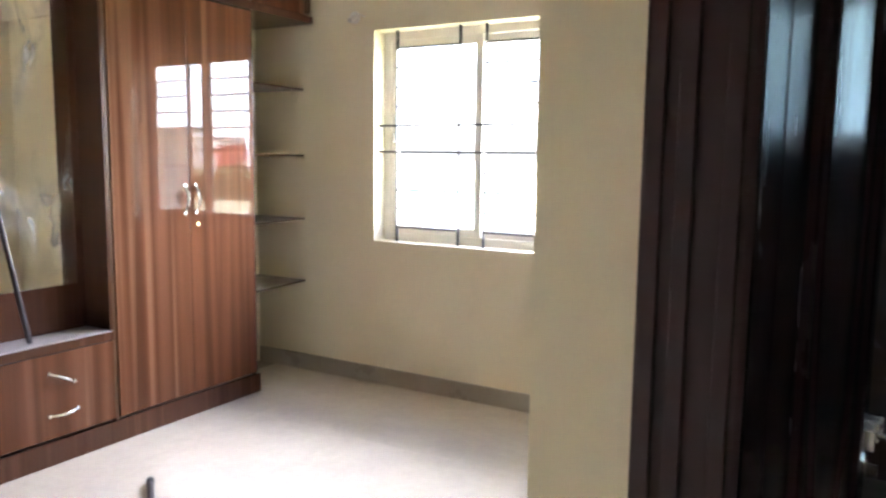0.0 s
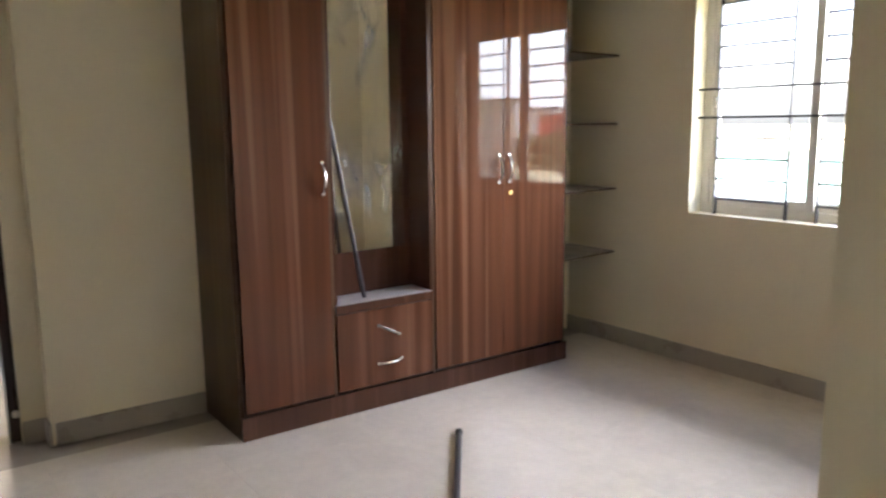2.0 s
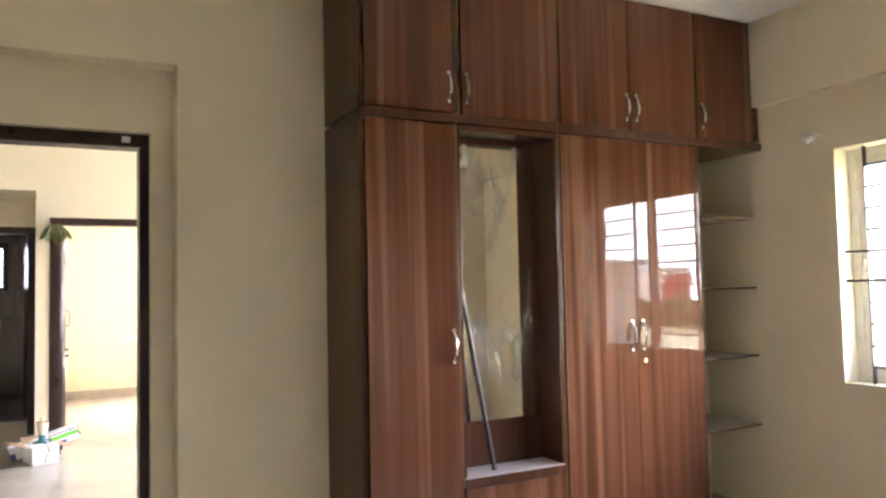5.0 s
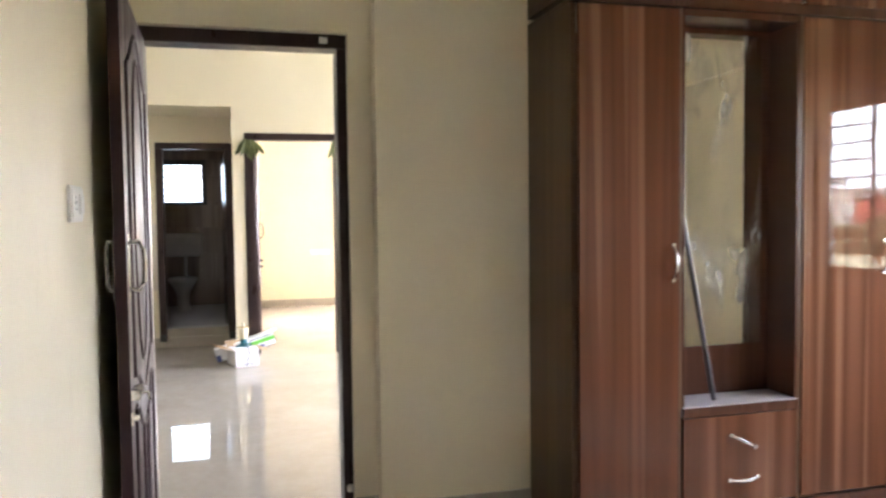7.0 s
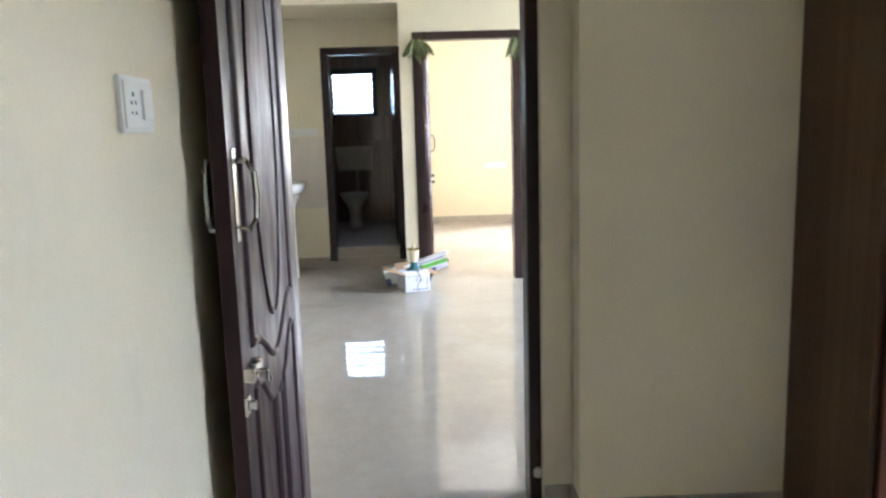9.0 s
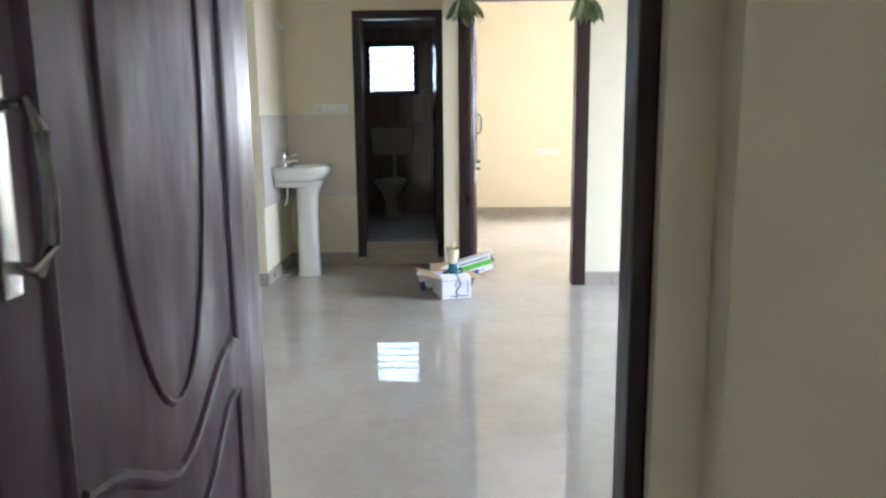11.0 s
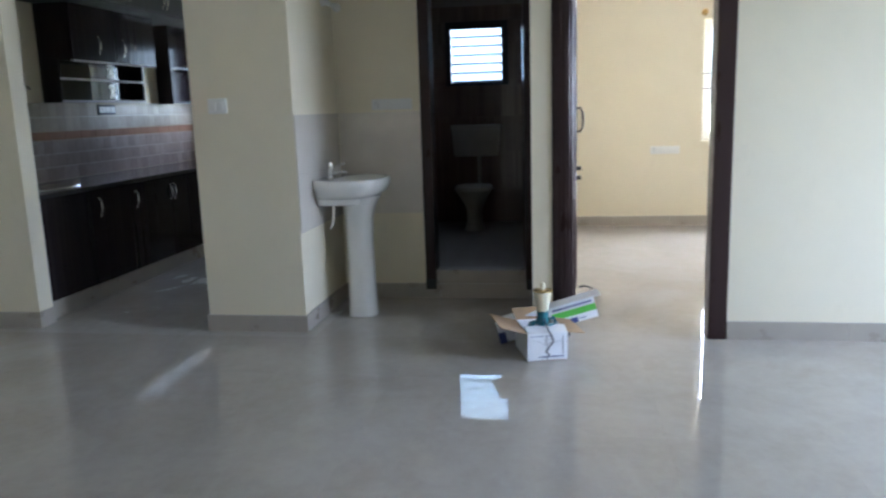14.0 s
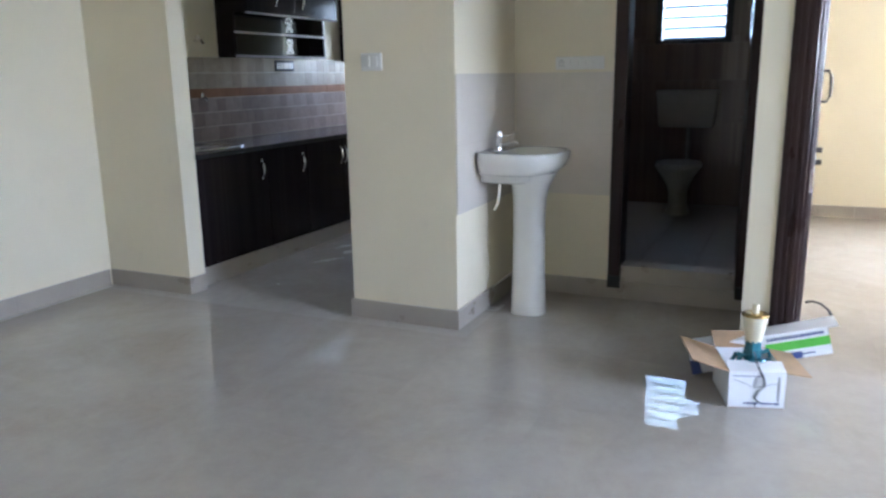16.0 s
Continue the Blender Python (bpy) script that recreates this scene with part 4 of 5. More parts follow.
# ---------------------------------------------------------------- alcove: tiles, basin
def oval(cx, cy, z, rx, ry, n=28, power=2.0, back=None):
    """A superellipse ring; back clips it flat at y = back."""
    ring = []
    for k in range(n):
        a = 2 * math.pi * k / n
        c, s = math.cos(a), math.sin(a)
        x = cx + rx * math.copysign(abs(c) ** (2 / power), c)
        y = cy + ry * math.copysign(abs(s) ** (2 / power), s)
        ring.append((x, max(y, back) if back is not None else y, z))
    return ring


basin = thing("pedestal_basin", (-8.08, -1.15, 0), "white ceramic pedestal wash basin under a chrome tap", "wash basin")
YB = -1.388
BXC = -8.06
outer = [oval(BXC, cy, z, rx, ry, power=p, back=YB) for z, cy, rx, ry, p in (
    (0.708, -1.275, 0.140, 0.125, 4.0), (0.714, -1.270, 0.150, 0.140, 4.0), (0.750, -1.262, 0.158, 0.150, 4.0), (0.754, -1.240, 0.195, 0.170, 3.4), (0.764, -1.215, 0.218, 0.196, 3.0),
    (0.790, -1.203, 0.236, 0.218, 2.8), (0.825, -1.198, 0.246, 0.228, 2.8), (0.858, -1.197, 0.248, 0.230, 2.8), (0.867, -1.197, 0.242, 0.224, 2.8), (0.868, -1.197, 0.234, 0.216, 2.7))]
inner = [oval(BXC, -1.165, 0.864, 0.212, 0.178, power=2.3, back=YB + 0.10), oval(BXC, -1.16, 0.82, 0.188, 0.155, power=2.2, back=YB + 0.11), oval(BXC, -1.16, 0.765, 0.11, 0.092), oval(BXC, -1.16, 0.757, 0.03, 0.03)]
part("bowl", loft(outer + inner), CERAMIC, basin, smooth=True)
part("pedestal", loft([oval(-8.07, cy, z, rx, ry, power=2.8) for z, cy, rx, ry in
     ((0.0, -1.165, 0.085, 0.092), (0.03, -1.165, 0.082, 0.089), (0.25, -1.165, 0.076, 0.082), (0.50, -1.165, 0.076, 0.080), (0.62, -1.163, 0.080, 0.084), (0.69, -1.158, 0.092, 0.097), (0.735, -1.152, 0.11, 0.118), (0.757, -1.152, 0.12, 0.128))]), CERAMIC, basin, smooth=True)
bm = turned([(0.025, 0.0), (0.024, 0.008), (0.018, 0.013), (0.018, 0.05), (0.021, 0.056), (0.021, 0.085), (0.017, 0.098), (0.008, 0.103)], (-8.06, -1.335, 0.866), 16)
tube([(-8.06, -1.325, 0.893), (-8.06, -1.27, 0.905), (-8.06, -1.235, 0.908), (-8.06, -1.226, 0.898)], [0.011, 0.010, 0.009, 0.009], 10, bm)
tube([(-8.06, -1.322, 0.93), (-8.06, -1.285, 0.942), (-8.06, -1.235, 0.955)], [0.007, 0.0055, 0.0065], 8, bm)
part("tap", bm, CHROME, basin, "chrome mixer tap", True)
part("waste_pipe", tube([(-7.99, -1.30, 0.715), (-7.98, -1.30, 0.65), (-7.975, -1.305, 0.60), (-7.98, -1.325, 0.56)], 0.008, 10), UPVC, basin, "white flexible hose", True)

wash = thing("basin_tiles", (-8.07, -1.39, 0.59), "pale beige wall tiles behind the basin", "wall tiles", kind="structure")
for k in range(3):
    for r in range(2):
        x0, z0 = LX - 0.002 - (k + 1) * 0.2773, 0.585 + r * 0.336
        part("tile", box(x0 + 0.0002, x0 + 0.2771, -1.402, -1.392, z0, z0 + 0.3356), WASH_TILE, wash)
for k in range(2):
    for r in range(2):
        y0, z0 = -1.391 + k * 0.277, 0.585 + r * 0.336
        part("tile", box(AX - 0.002, AX + 0.008, y0 + 0.0002, y0 + 0.2768, z0, z0 + 0.3356), WASH_TILE, wash)


# ---------------------------------------------------------------- bathroom
bath_floor = structure("bath_floor", boxes((-11.15, -8.63, -1.4, -0.08, -0.02, 0.115)), GROUT, "raised brown tiled bathroom floor", "floor")
for i in range(8):
    for j in range(4):
        x0, y0 = -11.148 + i * 0.315, -1.398 + j * 0.33
        part("tile", box(x0 + 0.001, x0 + 0.3135, y0 + 0.001, min(y0 + 0.3285, -0.082), 0.112, 0.121), BATH_FLOOR, bath_floor)
bath_walls = thing("bath_wall_tiles", (-9.9, -1.395, 0.12), "glossy dark brown bathroom wall tiles", "wall tiles", kind="structure")
for r in range(6):
    z0 = 0.122 + r * 0.352
    for i in range(9):
        x0 = -11.14 + i * 0.279
        for y0, y1 in ((-1.401, -1.391), (-0.089, -0.079)):
            part("tile", box(x0, x0 + 0.2775, y0, y1, z0, z0 + 0.3505), BATH_TILE, bath_walls)
    for j in range(6):
        y0, y1 = -1.390 + j * 0.2167, -1.390 + j * 0.2167 + 0.2155
        if z0 + 0.35 > 1.48 and z0 < 2.09 and y1 > -1.06 and y0 < -0.45:
            lo, hi = (y0, min(y1, -1.062)) if y0 < -1.062 else (max(y0, -0.448), y1)
            if z0 < 1.47:
                part("tile", box(-11.152, -11.141, y0, y1, z0, 1.478), BATH_TILE, bath_walls)
            if z0 + 0.35 > 2.1:
                part("tile", box(-11.152, -11.141, y0, y1, 2.092, z0 + 0.3505), BATH_TILE, bath_walls)
            if hi - lo > 0.02:
                part("tile", box(-11.152, -11.141, lo, hi, max(z0, 1.48), min(z0 + 0.3505, 2.09)), BATH_TILE, bath_walls)
            continue
        part("tile", box(-11.152, -11.141, y0, y1, z0, z0 + 0.3505), BATH_TILE, bath_walls)

cistern = thing("cistern", (-11.05, -0.765, 0.8), "white plastic flush cistern on the bathroom wall", "cistern")
part("tank", loft([[(x, y, z) for x, y in ((-11.14, -0.765 - w), (-11.14 + d, -0.765 - w), (-11.14 + d, -0.765 + w), (-11.14, -0.765 + w))] for z, w, d in
     ((0.795, 0.205, 0.15), (0.82, 0.218, 0.16), (1.06, 0.235, 0.175))]), WC_SHADED, cistern)
part("lid", box(-11.14, -10.955, -1.005, -0.525, 1.062, 1.10, 0.008), WC_SHADED, cistern, smooth=True)
part("flush_pipe", tube([(-11.06, -0.74, 0.80), (-11.06, -0.74, 0.45), (-10.98, -0.75, 0.40), (-10.90, -0.755, 0.40)], 0.019, 10), WC_SHADED, cistern, smooth=True)
wc = thing("toilet", (-10.65, -0.755, 0.12), "white ceramic toilet with its lid down", "toilet")
part("bowl", loft([oval(cx, -0.755, z, rx, ry, power=2.3) for z, cx, rx, ry in
     ((0.121, -10.70, 0.15, 0.098), (0.145, -10.70, 0.14, 0.088), (0.20, -10.70, 0.12, 0.072), (0.29, -10.69, 0.12, 0.070), (0.36, -10.68, 0.15, 0.088), (0.43, -10.66, 0.20, 0.125), (0.48, -10.65, 0.23, 0.158), (0.505, -10.65, 0.24, 0.168))]), WC_SHADED, wc, smooth=True)
part("seat", loft([oval(-10.66, -0.755, z, rx, ry, power=2.3) for z, rx, ry in ((0.506, 0.25, 0.178), (0.52, 0.25, 0.178), (0.522, 0.245, 0.175), (0.54, 0.24, 0.172))]), WC_SHADED, wc, smooth=True)


# ---------------------------------------------------------------- kitchen
KF = -3.16
counter = thing("worktop", (-9.4, -3.45, 0.80), "black granite kitchen worktop", "worktop")
part("slab", box(-11.195, -7.80, KY + 0.002, KF + 0.025, 0.782, 0.815, 0.004), GRANITE, counter)
units = [(-8.50, -7.80, 1), (-8.96, -8.50, 1), (-9.45, -8.96, 1), (-9.92, -9.45, 1), (-10.30, -9.92, 3), (-11.19, -10.30, 2)]
for x0, x1, n in units:
    cab = thing("base_cabinet", ((x0 + x1) / 2, -3.4, 0.1), "dark glossy kitchen base cabinet under the worktop", "cabinet", "kitchen base cabinets")
    part("body", box(x0 + 0.001, x1 - 0.001, KY + 0.02, KF - 0.02, 0.115, 0.781), BLACK_LAM, cab)
    if n == 3:
        for z0, z1 in ((0.61, 0.775), (0.42, 0.602), (0.12, 0.412)):
            d = part("drawer", box(x0 + 0.003, x1 - 0.003, KF - 0.0195, KF, z0, z1, 0.002), BLACK_LAM, cab)
            zh = z0 + (z1 - z0) * 0.42
            bow_handle(d, ((x0 + x1) / 2 + 0.04, KF, zh), ((x0 + x1) / 2 - 0.06, KF, zh), (0, 1, 0), 0.02, 0.005)
    else:
        for k in range(n):
            a, b = x0 + (x1 - x0) * k / n, x0 + (x1 - x0) * (k + 1) / n
            d = part("cabinet_door", box(a + 0.003, b - 0.003, KF - 0.0195, KF, 0.12, 0.775, 0.002), BLACK_LAM, cab)
            hx = {-8.50: -8.43, -8.96: -8.90, -9.45: -9.42, -9.92: -9.48}.get(x0, (a + b) / 2)
            bow_handle(d, (hx, KF, 0.595), (hx, KF, 0.715), (0, 1, 0), 0.022, 0.006)
structure("kitchen_plinth", boxes((-11.195, -7.78, KY, KF - 0.012, -0.02, 0.112)), SKIRT, "beige tiled plinth under the kitchen cabinets", "plinth")

sink = thing("sink", (-8.15, -3.40, 0.80), "steel kitchen sink set into the black worktop", "sink")
ring = [oval(-8.17, -3.42, z, rx, ry, power=4.5) for z, rx, ry in ((0.8165, 0.245, 0.20), (0.824, 0.24, 0.196), (0.823, 0.215, 0.17), (0.818, 0.21, 0.165))]
part("rim", loft(ring, caps=False), STEEL, sink, smooth=True)
part("bowl", loft([oval(-8.17, -3.42, z, rx, ry, power=4.0) for z, rx, ry in ((0.8175, 0.21, 0.165), (0.8165, 0.12, 0.10), (0.816, 0.03, 0.03))], caps=True), STEEL, sink, smooth=True)
part("strainer", turned([(0.045, 0), (0.045, 0.005), (0.03, 0.012)], (-8.08, -3.38, 0.8175), 14), STEEL, sink, smooth=True)
for z in (1.51, 1.12):
    t = thing("wall_tap", (-8.565, KY + 0.01, z), "small chrome bib tap on the kitchen tiles", "tap")
    part("body", tube([(-8.565, KY, z), (-8.565, KY + 0.06, z), (-8.565, KY + 0.075, z - 0.02)], 0.011, 10), CHROME, t, smooth=True)
    part("knob", tube([(-8.565, KY + 0.03, z), (-8.565, KY + 0.03, z + 0.035)], 0.013, 10), CHROME, t, smooth=True)

splash = thing("backsplash", (-9.5, KY, 0.9), "small mauve and beige kitchen wall tiles with a terracotta border", "wall tiles", kind="structure")
rows = [(0.816, 0.100, BACKSPLASH, 0.0), (0.917, 0.100, BACKSPLASH, 0.047), (1.018, 0.100, BACKSPLASH, 0.0), (1.186, 0.107, BEIGE_SPLASH, 0.0), (1.294, 0.107, BEIGE_SPLASH, 0.0)]
for z0, h, glaze, shift in rows:
    mesh = finish("tile", box(0, 0.0931, 0, 0.008, 0, h - 0.0014, 0.0015), glaze)
    for k in range(36 if not shift else 35):
        t = new("tile", mesh)
        t.parent = splash
        t.matrix_parent_inverse = Matrix.Translation(-splash.location)
        t.location = (-11.195 + shift + k * 0.0945, KY, z0)
for k in range(17):
    x0 = -11.195 + k * 0.2
    part("border_tile", box(x0, x0 + 0.198, KY - 0.001, KY + 0.0095, 1.119, 1.185, 0.002), BORDER, splash)

SHELF_GLASS = pane_mat("smoked_shelf_glass", 0.10, (0.30, 0.32, 0.34))
wall_unit = thing("wall_cabinet", (-9.15, -3.5, 1.39), "dark kitchen wall cabinet with two open shelves below its doors", "cabinet")
WX0, WX1 = -9.97, -8.80
for x in (WX0, WX1 - 0.018):
    part("side_panel", box(x, x + 0.018, KY + 0.002, -3.612, 1.4185, 1.7095), BLACK_LAM, wall_unit)
for z in (1.40, 1.566):
    part("shelf", box(WX0, WX1, KY + 0.002, -3.61, z, z + 0.018, 0.002), BLACK_LAM, wall_unit, "dark shelf with a pale edge")
    part("shelf_edge", box(WX0, WX1, -3.6095, -3.606, z, z + 0.018), BOARD_DUSTY, wall_unit)
part("back_panel", box(WX0 + 0.018, WX1 - 0.018, KY + 0.002, KY + 0.01, 1.4185, 1.7095), BLACK_LAM, wall_unit)
part("upper_body", box(WX0, WX1, KY + 0.002, -3.502, 1.71, 2.118), BLACK_LAM, wall_unit)
for a, b, hx in ((WX0, (WX0 + WX1) / 2, -9.47), ((WX0 + WX1) / 2, WX1, -9.13)):
    d = part("cabinet_door", box(a + 0.002, b - 0.002, -3.5015, -3.482, 1.71, 2.118, 0.002), BLACK_LAM, wall_unit, "dark glossy door")
    bow_handle(d, (hx, -3.482, 1.77), (hx, -3.482, 1.89), (0, 1, 0), 0.022, 0.006)
GLASS_X = WX0 + 0.40
for z in (1.4185, 1.5845):
    slider = part("glass_slider", box(GLASS_X, WX1 - 0.02, -3.622, -3.618, z, z + (0.1465 if z < 1.5 else 0.124)), SHELF_GLASS, wall_unit, "sliding smoked glass shelf front")
    zc, xc = z + 0.07, GLASS_X + 0.095
    bm = bmesh.new()
    for s, ph in ((1, 0.0), (-1, 0.0), (1, 1.4), (-1, 1.4)):
        tube([(xc + s * 0.040 * math.sin(2.2 * q + ph) + 0.008 * s, -3.6170, zc - 0.055 + 0.11 * q / 4.2) for q in (0, 0.7, 1.4, 2.1, 2.8, 3.5, 4.2)], 0.0052, 5, bm)
    part("etched_motif", bm, ETCHED, slider, "white etched scroll motif")
part("bottom_edge", box(WX0, WX1, -3.5015, -3.478, 1.697, 1.7095), BOARD_DUSTY, wall_unit)

open_unit = thing("open_shelf_unit", (-10.6, -3.6, 1.39), "dark open kitchen corner shelf", "shelf")
for x in (-10.46, -11.17):
    part("side_panel", box(x - 0.018, x, KY + 0.002, -3.61, 1.39, 2.118, 0.001), BLACK_LAM, open_unit)
for z in (1.39, 1.72, 2.098):
    part("shelf", box(-11.17, -10.4785, KY + 0.002, -3.615, z, z + 0.018), BLACK_LAM, open_unit)
    part("shelf_edge", box(-11.17, -10.4785, -3.6145, -3.61, z, z + 0.018), BLACK_LAM, open_unit)
part("back_panel", box(-11.17, -10.4785, KY + 0.002, KY + 0.01, 1.4085, 2.0975), BLACK_LAM, open_unit)

for k in range(6):
    x0 = -11.19 + k * 0.565
    cab = thing("kitchen_loft_cabinet", (x0 + 0.28, -3.5, 2.12), "dark kitchen loft cupboard near the ceiling", "cabinet", "kitchen loft cupboards")
    part("body", box(x0 + 0.001, x0 + 0.564, KY + 0.002, -3.27, 2.12, CEIL - 0.004), BLACK_MATT, cab)
    for a, b, hx in ((x0, x0 + 0.2825, x0 + 0.25), (x0 + 0.2825, x0 + 0.565, x0 + 0.315)):
        d = part("cabinet_door", box(a + 0.002, b - 0.002, -3.2695, -3.25, 2.13, CEIL - 0.01, 0.002), BLACK_MATT, cab)
        bow_handle(d, (hx, -3.25, 2.17), (hx, -3.25, 2.28), (0, 1, 0), 0.022, 0.006)


# ---------------------------------------------------------------- hall: fan cartons
def carton(root, m, w, d, h):
    """An open carton of thin board: four walls and a base, in its own place m."""
    t = 0.004
    for a in ((-w / 2, w / 2, -d / 2, -d / 2 + t), (-w / 2, w / 2, d / 2 - t, d / 2), (-w / 2, -w / 2 + t, -d / 2 + t, d / 2 - t), (w / 2 - t, w / 2, -d / 2 + t, d / 2 - t)):
        part("carton_wall", box(*a, 0.001, h, turn=m), CARTON_WHITE, root, "white printed board")
    part("carton_base", box(-w / 2, w / 2, -d / 2, d / 2, 0.0005, 0.004, turn=m), CARTON, root)


CW, CD, CH = 0.205, 0.27, 0.145
M1 = Matrix.Translation((-7.358, -0.026, 0)) @ Matrix.Rotation(radians(106.7), 4, "Z")
box1 = thing("fan_carton", (-7.358, -0.026, 0), "open white printed fan carton on the tiled floor", "cardboard box")
carton(box1, M1, CW, CD, CH)


def flap(root, m, u0, u1, length, tilt, mat, label=""):
    """A carton flap hinged along an edge of its own frame m, from u0 to u1."""
    q = m @ Matrix.Rotation(radians(tilt), 4, "X")
    return part("flap", box(u0, u1, 0, length, -0.002, 0.002, turn=q), mat, root, label)


flap(box1, M1 @ Matrix.Translation((0, -CD / 2, CH)), -CW / 2, CW / 2, 0.075, 14, CARTON_WHITE, "white front flap folded inwards")
flap(box1, M1 @ Matrix.Translation((0, CD / 2, CH)), -CW / 2, CW / 2, 0.10, 24, CARTON, "brown back flap")
flap(box1, M1 @ Matrix.Translation((CW / 2, 0, CH)) @ Matrix.Rotation(radians(-90), 4, "Z"), -CD / 2, CD / 2, 0.09, -8, CARTON, "brown side flap")
flap(box1, M1 @ Matrix.Translation((-CW / 2, 0, CH)) @ Matrix.Rotation(radians(90), 4, "Z"), -CD / 2, CD / 2, 0.145, 17, CARTON, "brown side flap")


YF = -CD / 2 - 0.0006


def printed(root, m, rows, mat):
    for u0, u1, z0, z1 in rows:
        part("print", box(u0, u1, YF - 0.0006, YF, z0, z1, turn=m), mat, root)


printed(box1, M1, [(-0.045 + k * 0.0118, -0.045 + k * 0.0118 + (0.0095 if k % 4 else 0.006), 0.017, 0.025) for k in range(11)] + [(-0.09, -0.02, 0.128, 0.131), (-0.015, 0.02, 0.128, 0.131)], INK_BLUE)
for a, b in (((-0.085, 0.115), (-0.015, 0.085)), ((-0.012, 0.083), (0.07, 0.102)), ((-0.012, 0.083), (-0.005, 0.125)), ((0.078, 0.03), (0.078, 0.13))):
    p = [M1 @ Vector((u, YF - 0.0008, z)) for u, z in (a, ((a[0] + b[0]) / 2, (a[1] + b[1]) / 2 + 0.004), b)]
    part("print", tube(p, [0.003, 0.006, 0.003], 6, flat=0.15), INK_GREY, box1)

M2 = Matrix.Translation((-7.575, 0.02, 0.078)) @ Matrix.Rotation(radians(97), 4, "Z") @ Matrix.Rotation(radians(-15.5), 4, "Y")
box2 = thing("long_carton", (-7.5, 0.1, 0), "long white and green fan carton leaning on the other", "cardboard box")
part("carton_body", box(-0.28, 0.26, -0.06, 0.06, 0.0, 0.115, 0.003, turn=M2), CARTON_WHITE, box2, "white printed board")
part("end_flap", box(0.2605, 0.30, -0.06, 0.06, 0.110, 0.114, turn=M2), CARTON_WHITE, box2)
part("end_board", box(0.2602, 0.263, -0.055, 0.055, 0.05, 0.108, turn=M2), CARTON, box2, "brown open end")
part("print_band", box(0.02, 0.2595, -0.0615, -0.0602, 0.042, 0.078, turn=M2), INK_GREEN, box2, "green band")
part("dark_end", box(-0.284, -0.245, -0.0615, 0.0605, -0.001, 0.06, turn=M2), INK_BLUE, box2, "navy printed end")
part("dark_corner", box(0.10, 0.15, -0.0615, -0.0602, 0.002, 0.03, turn=M2), INK_BLUE, box2)
for k in range(16):
    part("print", box(0.03 + k * 0.0135, 0.04 + k * 0.0135, -0.0615, -0.0602, 0.089, 0.101, turn=M2), INK_BLUE, box2)
for k in range(8):
    part("print", box(0.10 + k * 0.0125, 0.109 + k * 0.0125, -0.0615, -0.0602, 0.014, 0.021, turn=M2), INK_BLUE, box2)

fan = thing("fan_canopy", (-7.345, -0.015, 0.10), "cream fan down-rod canopy wrapped in teal plastic, standing in the carton", "fan part")
part("canopy", turned([(0.022, 0.19), (0.026, 0.21), (0.044, 0.31), (0.049, 0.335), (0.046, 0.336), (0.020, 0.31)], (-7.345, -0.015, 0), 22), FAN_CREAM, fan, smooth=True)
part("canopy_rim", turned([(0.047, 0.330), (0.0505, 0.333), (0.0505, 0.339), (0.047, 0.341)], (-7.345, -0.015, 0), 22), BRASS, fan, smooth=True)
part("rod", turned([(0.012, 0.12), (0.012, 0.375), (0.009, 0.378)], (-7.345, -0.015, 0), 12), FAN_CREAM, fan, smooth=True)
bm = bmesh.new()
rng = random.Random(4)
for k in range(9):
    a = k * 0.7
    c = Vector((-7.345 + 0.035 * math.cos(a), -0.015 + 0.04 * math.sin(a), 0.155 + 0.025 * rng.random()))
    tube([c, c + Vector((0.02 * math.cos(a), 0.022 * math.sin(a), 0.012 * rng.random())), c + Vector((0.03 * math.cos(a), 0.034 * math.sin(a), -0.02))], [0.012, 0.017, 0.008], 6, bm, flat=0.4)
turned([(0.03, 0.15), (0.036, 0.18), (0.030, 0.205), (0.031, 0.235)], (-7.345, -0.015, 0), 9, bm)
part("plastic_wrap", bm, BAG, fan, "crumpled teal plastic")
front = lambda u, z, o=0.004: M1 @ Vector((u, -CD / 2 - o, z))
cable = [Vector((-7.33, -0.015, 0.20)), front(0.0, 0.165, -0.02), front(0.005, 0.15, 0.006), front(0.018, 0.125), front(0.022, 0.095), front(0.0, 0.07), front(-0.012, 0.045), front(0.006, 0.03), front(-0.006, 0.018), front(-0.002, 0.006, 0.01)]
part("cable", tube(cable, 0.0021, 6), CABLE, fan, "dark twisted cable", True)
part("cable", tube([p + Vector((0.002, 0.006, 0.0)) for p in cable[:8]], 0.0018, 6), CABLE, fan, smooth=True)
solid("cable_end", tube([(-8.57, 0.19, 0.062), (-8.565, 0.225, 0.072), (-8.56, 0.265, 0.062), (-8.555, 0.30, 0.035), (-8.555, 0.315, 0.009)], [0.008, 0.006, 0.006, 0.006, 0.009], 8), CABLE, "short dark cable end by the open door", "cable", smooth=True)


# ---------------------------------------------------------------- leaf bunches on the far room's door
def leaf_mesh():
    bm = bmesh.new()
    rows = []
    for k in range(6):
        t = k / 5
        w = 0.017 * math.sin(math.pi * min(1, 0.08 + t * 0.92)) ** 0.8
        z, d = -0.13 * t, 0.012 * math.sin(2.2 * t)
        rows.append([bm.verts.new((d, -w, z)), bm.verts.new((d - 0.004, 0, z)), bm.verts.new((d, w, z))])
    for a, b in zip(rows, rows[1:]):
        bm.faces.new((a[0], a[1], b[1], b[0]))
        bm.faces.new((a[1], a[2], b[2], b[1]))
    return finish("leaf", bm, GREEN_LEAF, True)


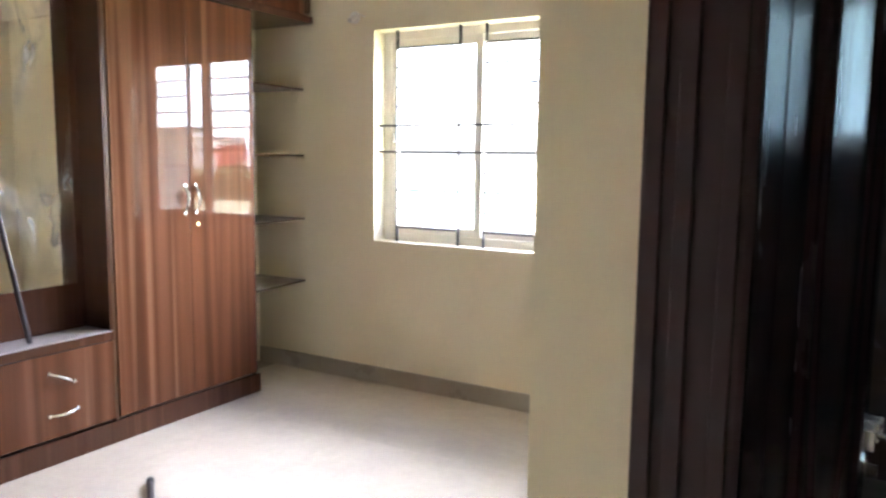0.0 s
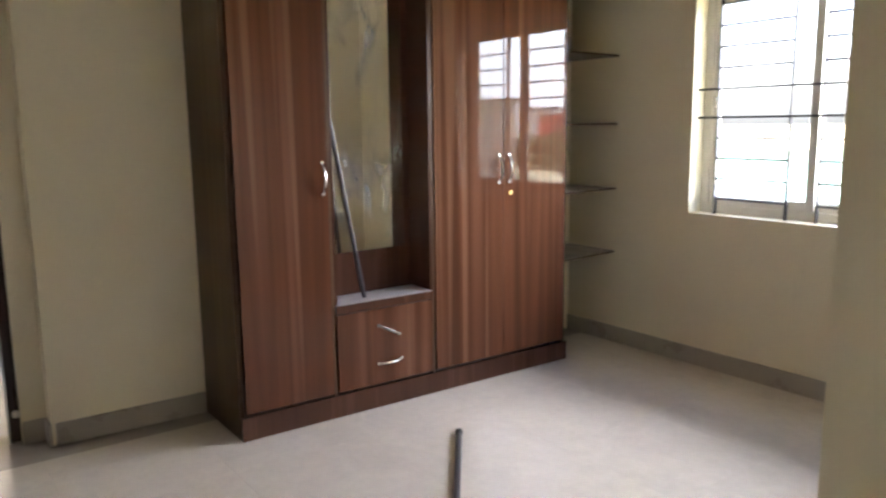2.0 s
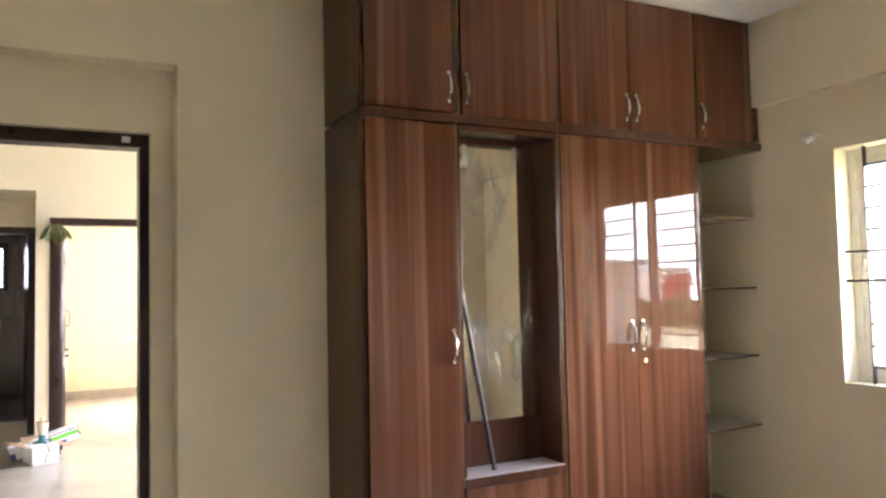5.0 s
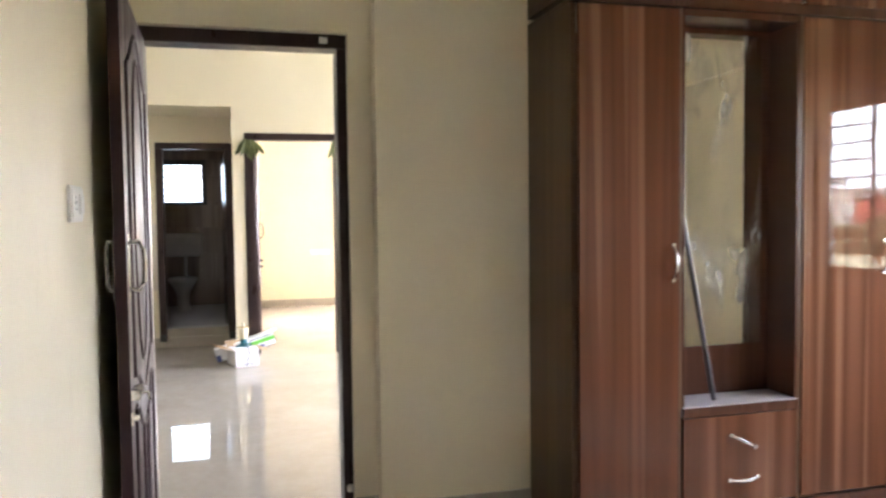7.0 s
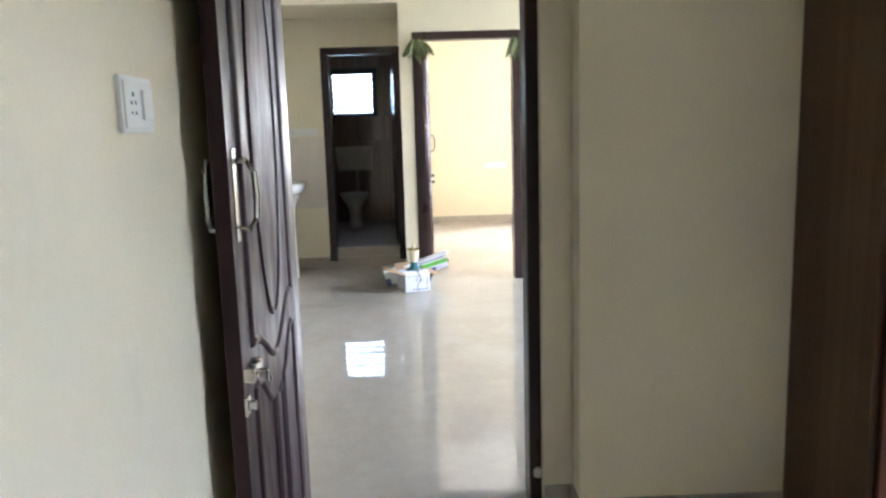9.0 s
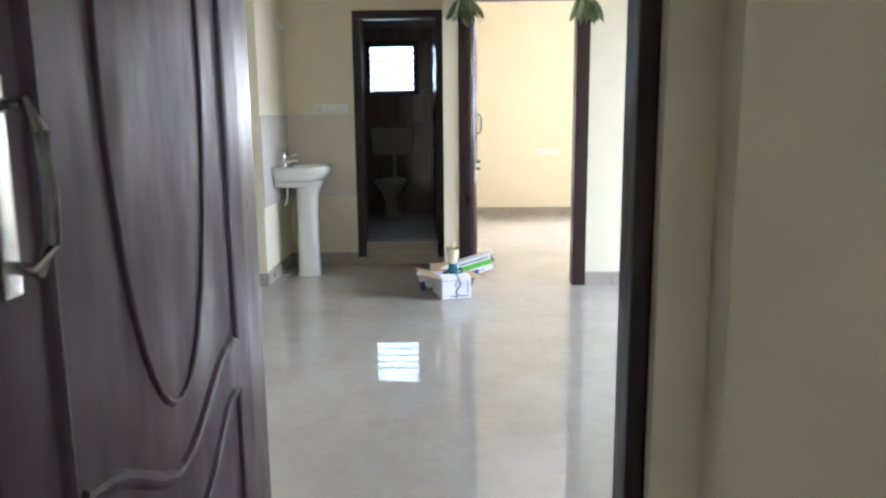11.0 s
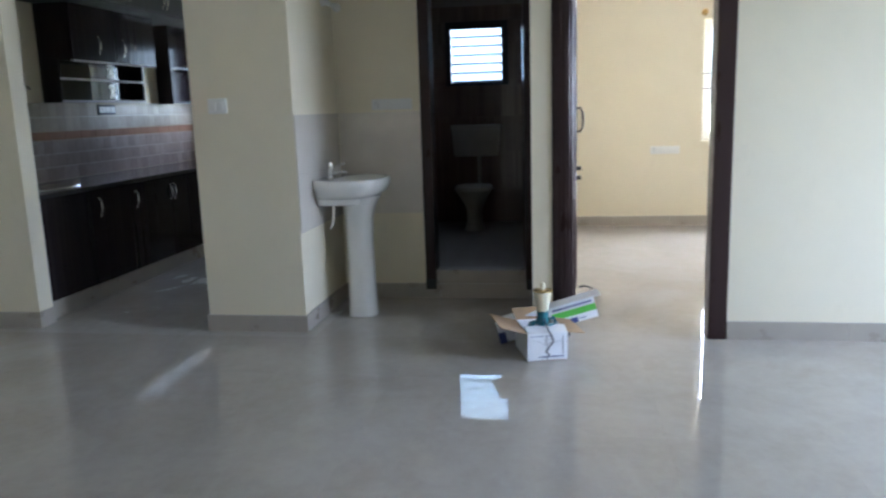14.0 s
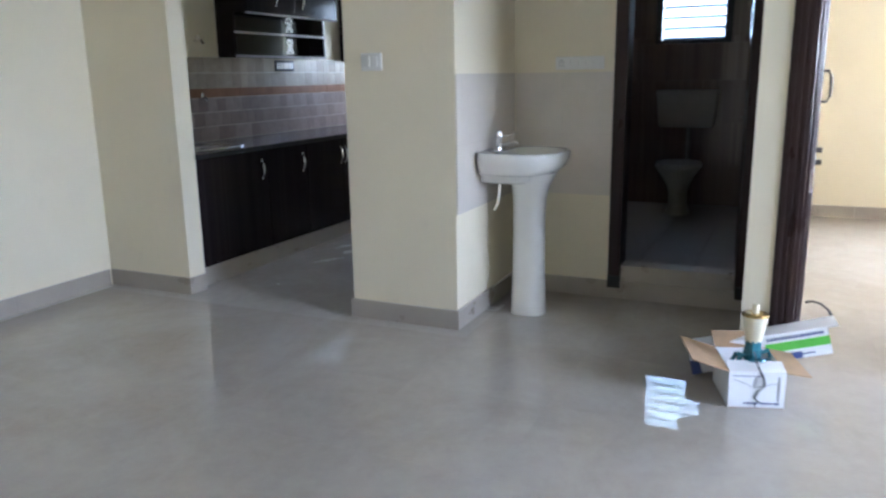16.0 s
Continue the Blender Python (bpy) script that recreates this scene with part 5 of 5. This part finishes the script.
LEAF = leaf_mesh()
for yc in (0.085, 0.915):
    bunch = thing("leaf_bunch", (-7.62, yc, 2.02), "bunch of dry green leaves tied to the door frame", "leaves", "door leaf bunches")
    rng = random.Random(int(yc * 100))
    part("string", tube([(-7.634, yc - 0.05, 2.02), (-7.622, yc, 2.035), (-7.634, yc + 0.05, 2.02)], 0.004, 6), GREEN_LEAF, bunch)
    for k in range(24):
        o = new("leaf", LEAF)
        o.parent = bunch
        o.matrix_parent_inverse = Matrix.Translation(-bunch.location)
        u = (k % 6) / 5 - 0.5
        o.matrix_basis = (Matrix.Translation((-7.622 + 0.006 * (k // 6), yc + u * 0.09 + rng.uniform(-0.01, 0.01), 2.045 - rng.random() * 0.05)) @ Matrix.Rotation(radians(u * 62 + rng.uniform(-12, 12)), 4, "X")
                          @ Matrix.Rotation(radians(rng.uniform(-14, 10)), 4, "Y") @ Matrix.Rotation(radians(rng.uniform(-50, 50)), 4, "Z") @ Matrix.Scale(rng.uniform(0.95, 1.35), 4))


# ---------------------------------------------------------------- outside the bedroom window
structure("ground", boxes((-900, 900, -900, 900, -3.4, -3.3)), GRASS, "scrubby green ground around the building", "ground")


HOUSE_PANE = plain("sky_reflecting_pane", (0.45, 0.48, 0.50), 0.2, vary=0.1)


def house(x, y, w, d, h, mat, label):
    root = thing("house", (x, y, -3.3), label, "house")
    z = -3.3
    part("wall", box(x - w / 2, x + w / 2, y, y + d, z, z + h), mat, root)
    part("roof", box(x - w / 2 - 0.3, x + w / 2 + 0.3, y - 0.3, y + d + 0.3, z + h, z + h + 0.25), HOUSE_WALL, root)
    for s in range(int(h // 3)):
        for k in range(3):
            wx, wz = x - w / 2 + w * (k + 0.5) / 3, z + 1.0 + s * 3
            win = part("window", box(wx - 0.6, wx + 0.6, y - 0.05, y + 0.02, wz, wz + 1.3), UPVC, root)
            part("pane", box(wx - 0.5, wx + 0.5, y - 0.06, y - 0.051, wz + 0.1, wz + 1.2), HOUSE_PANE, win)


house(-11.0, 34.0, 6.0, 8.0, 5.6, HOUSE_RED, "red painted two-storey house beyond the window")
house(3.0, 30.0, 8.0, 8.0, 6.2, HOUSE_WALL, "pale painted two-storey house beyond the window")
house(-21.0, 30.0, 6.0, 7.0, 3.4, HOUSE_TEAL, "teal painted house beyond the window")
house(19.5, 17.0, 6.0, 3.0, 5.4, HOUSE_WALL, "pale painted house across the plot")
house(61.0, 64.0, 1.8, 3.0, 5.8, HOUSE_RED, "small red painted house past the shrubs")
house(66.0, 66.0, 5.0, 4.0, 6.6, HOUSE_WALL, "pale painted house past the shrubs")


def hedge(name, x0, x1, y, z0, z1, n, seed, label, size=0.22):
    """Clumped shrubs: many small leaf cards about bent stems."""
    rng = random.Random(seed)
    bm = bmesh.new()
    for _ in range(n):
        x = rng.uniform(x0, x1)
        top = z0 + (z1 - z0) * (0.55 + 0.45 * noise.noise(Vector((x * 0.5, seed, 0))))
        c = Vector((x, y + rng.gauss(0, 0.7), rng.uniform(z0, top)))
        u = Vector((rng.uniform(-1, 1), rng.uniform(-1, 1), rng.uniform(-1, 1))).normalized() * size
        v = u.orthogonal().normalized() * size * 0.65
        bm.faces.new([bm.verts.new(c + a) for a in (-u, v, u, -v)])
    return solid(name, bm, HEDGE, label, "shrubs", "stuff")


hedge("shrubs", -14, 9, 14.0, -3.3, -0.6, 5000, 3, "band of leafy green shrubs outside the window")
hedge("shrubs", 36, 96, 60.0, -3.3, 2.0, 9000, 5, "tall leafy green shrubs beside the plots", 0.45)


# ---------------------------------------------------------------- floor tiles
def tile_mesh(mat):
    return finish("tile", box(0.0002, 0.5998, 0.0002, 0.5998, -0.010, 0.0), mat)


FLOOR_TILE, DUSTY_LIT_TILE, KITCHEN_TILE = tile_mesh(TILE), tile_mesh(TILE_DUSTY_LIT), tile_mesh(TILE_KITCHEN)
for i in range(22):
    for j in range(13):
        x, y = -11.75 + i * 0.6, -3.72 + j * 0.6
        mesh = DUSTY_LIT_TILE if x > -3.8 else KITCHEN_TILE if y < -1.5 and x < -8.0 else FLOOR_TILE
        t = new("tile", mesh)
        t.parent = floor
        t.location = (x, y, 0.0)
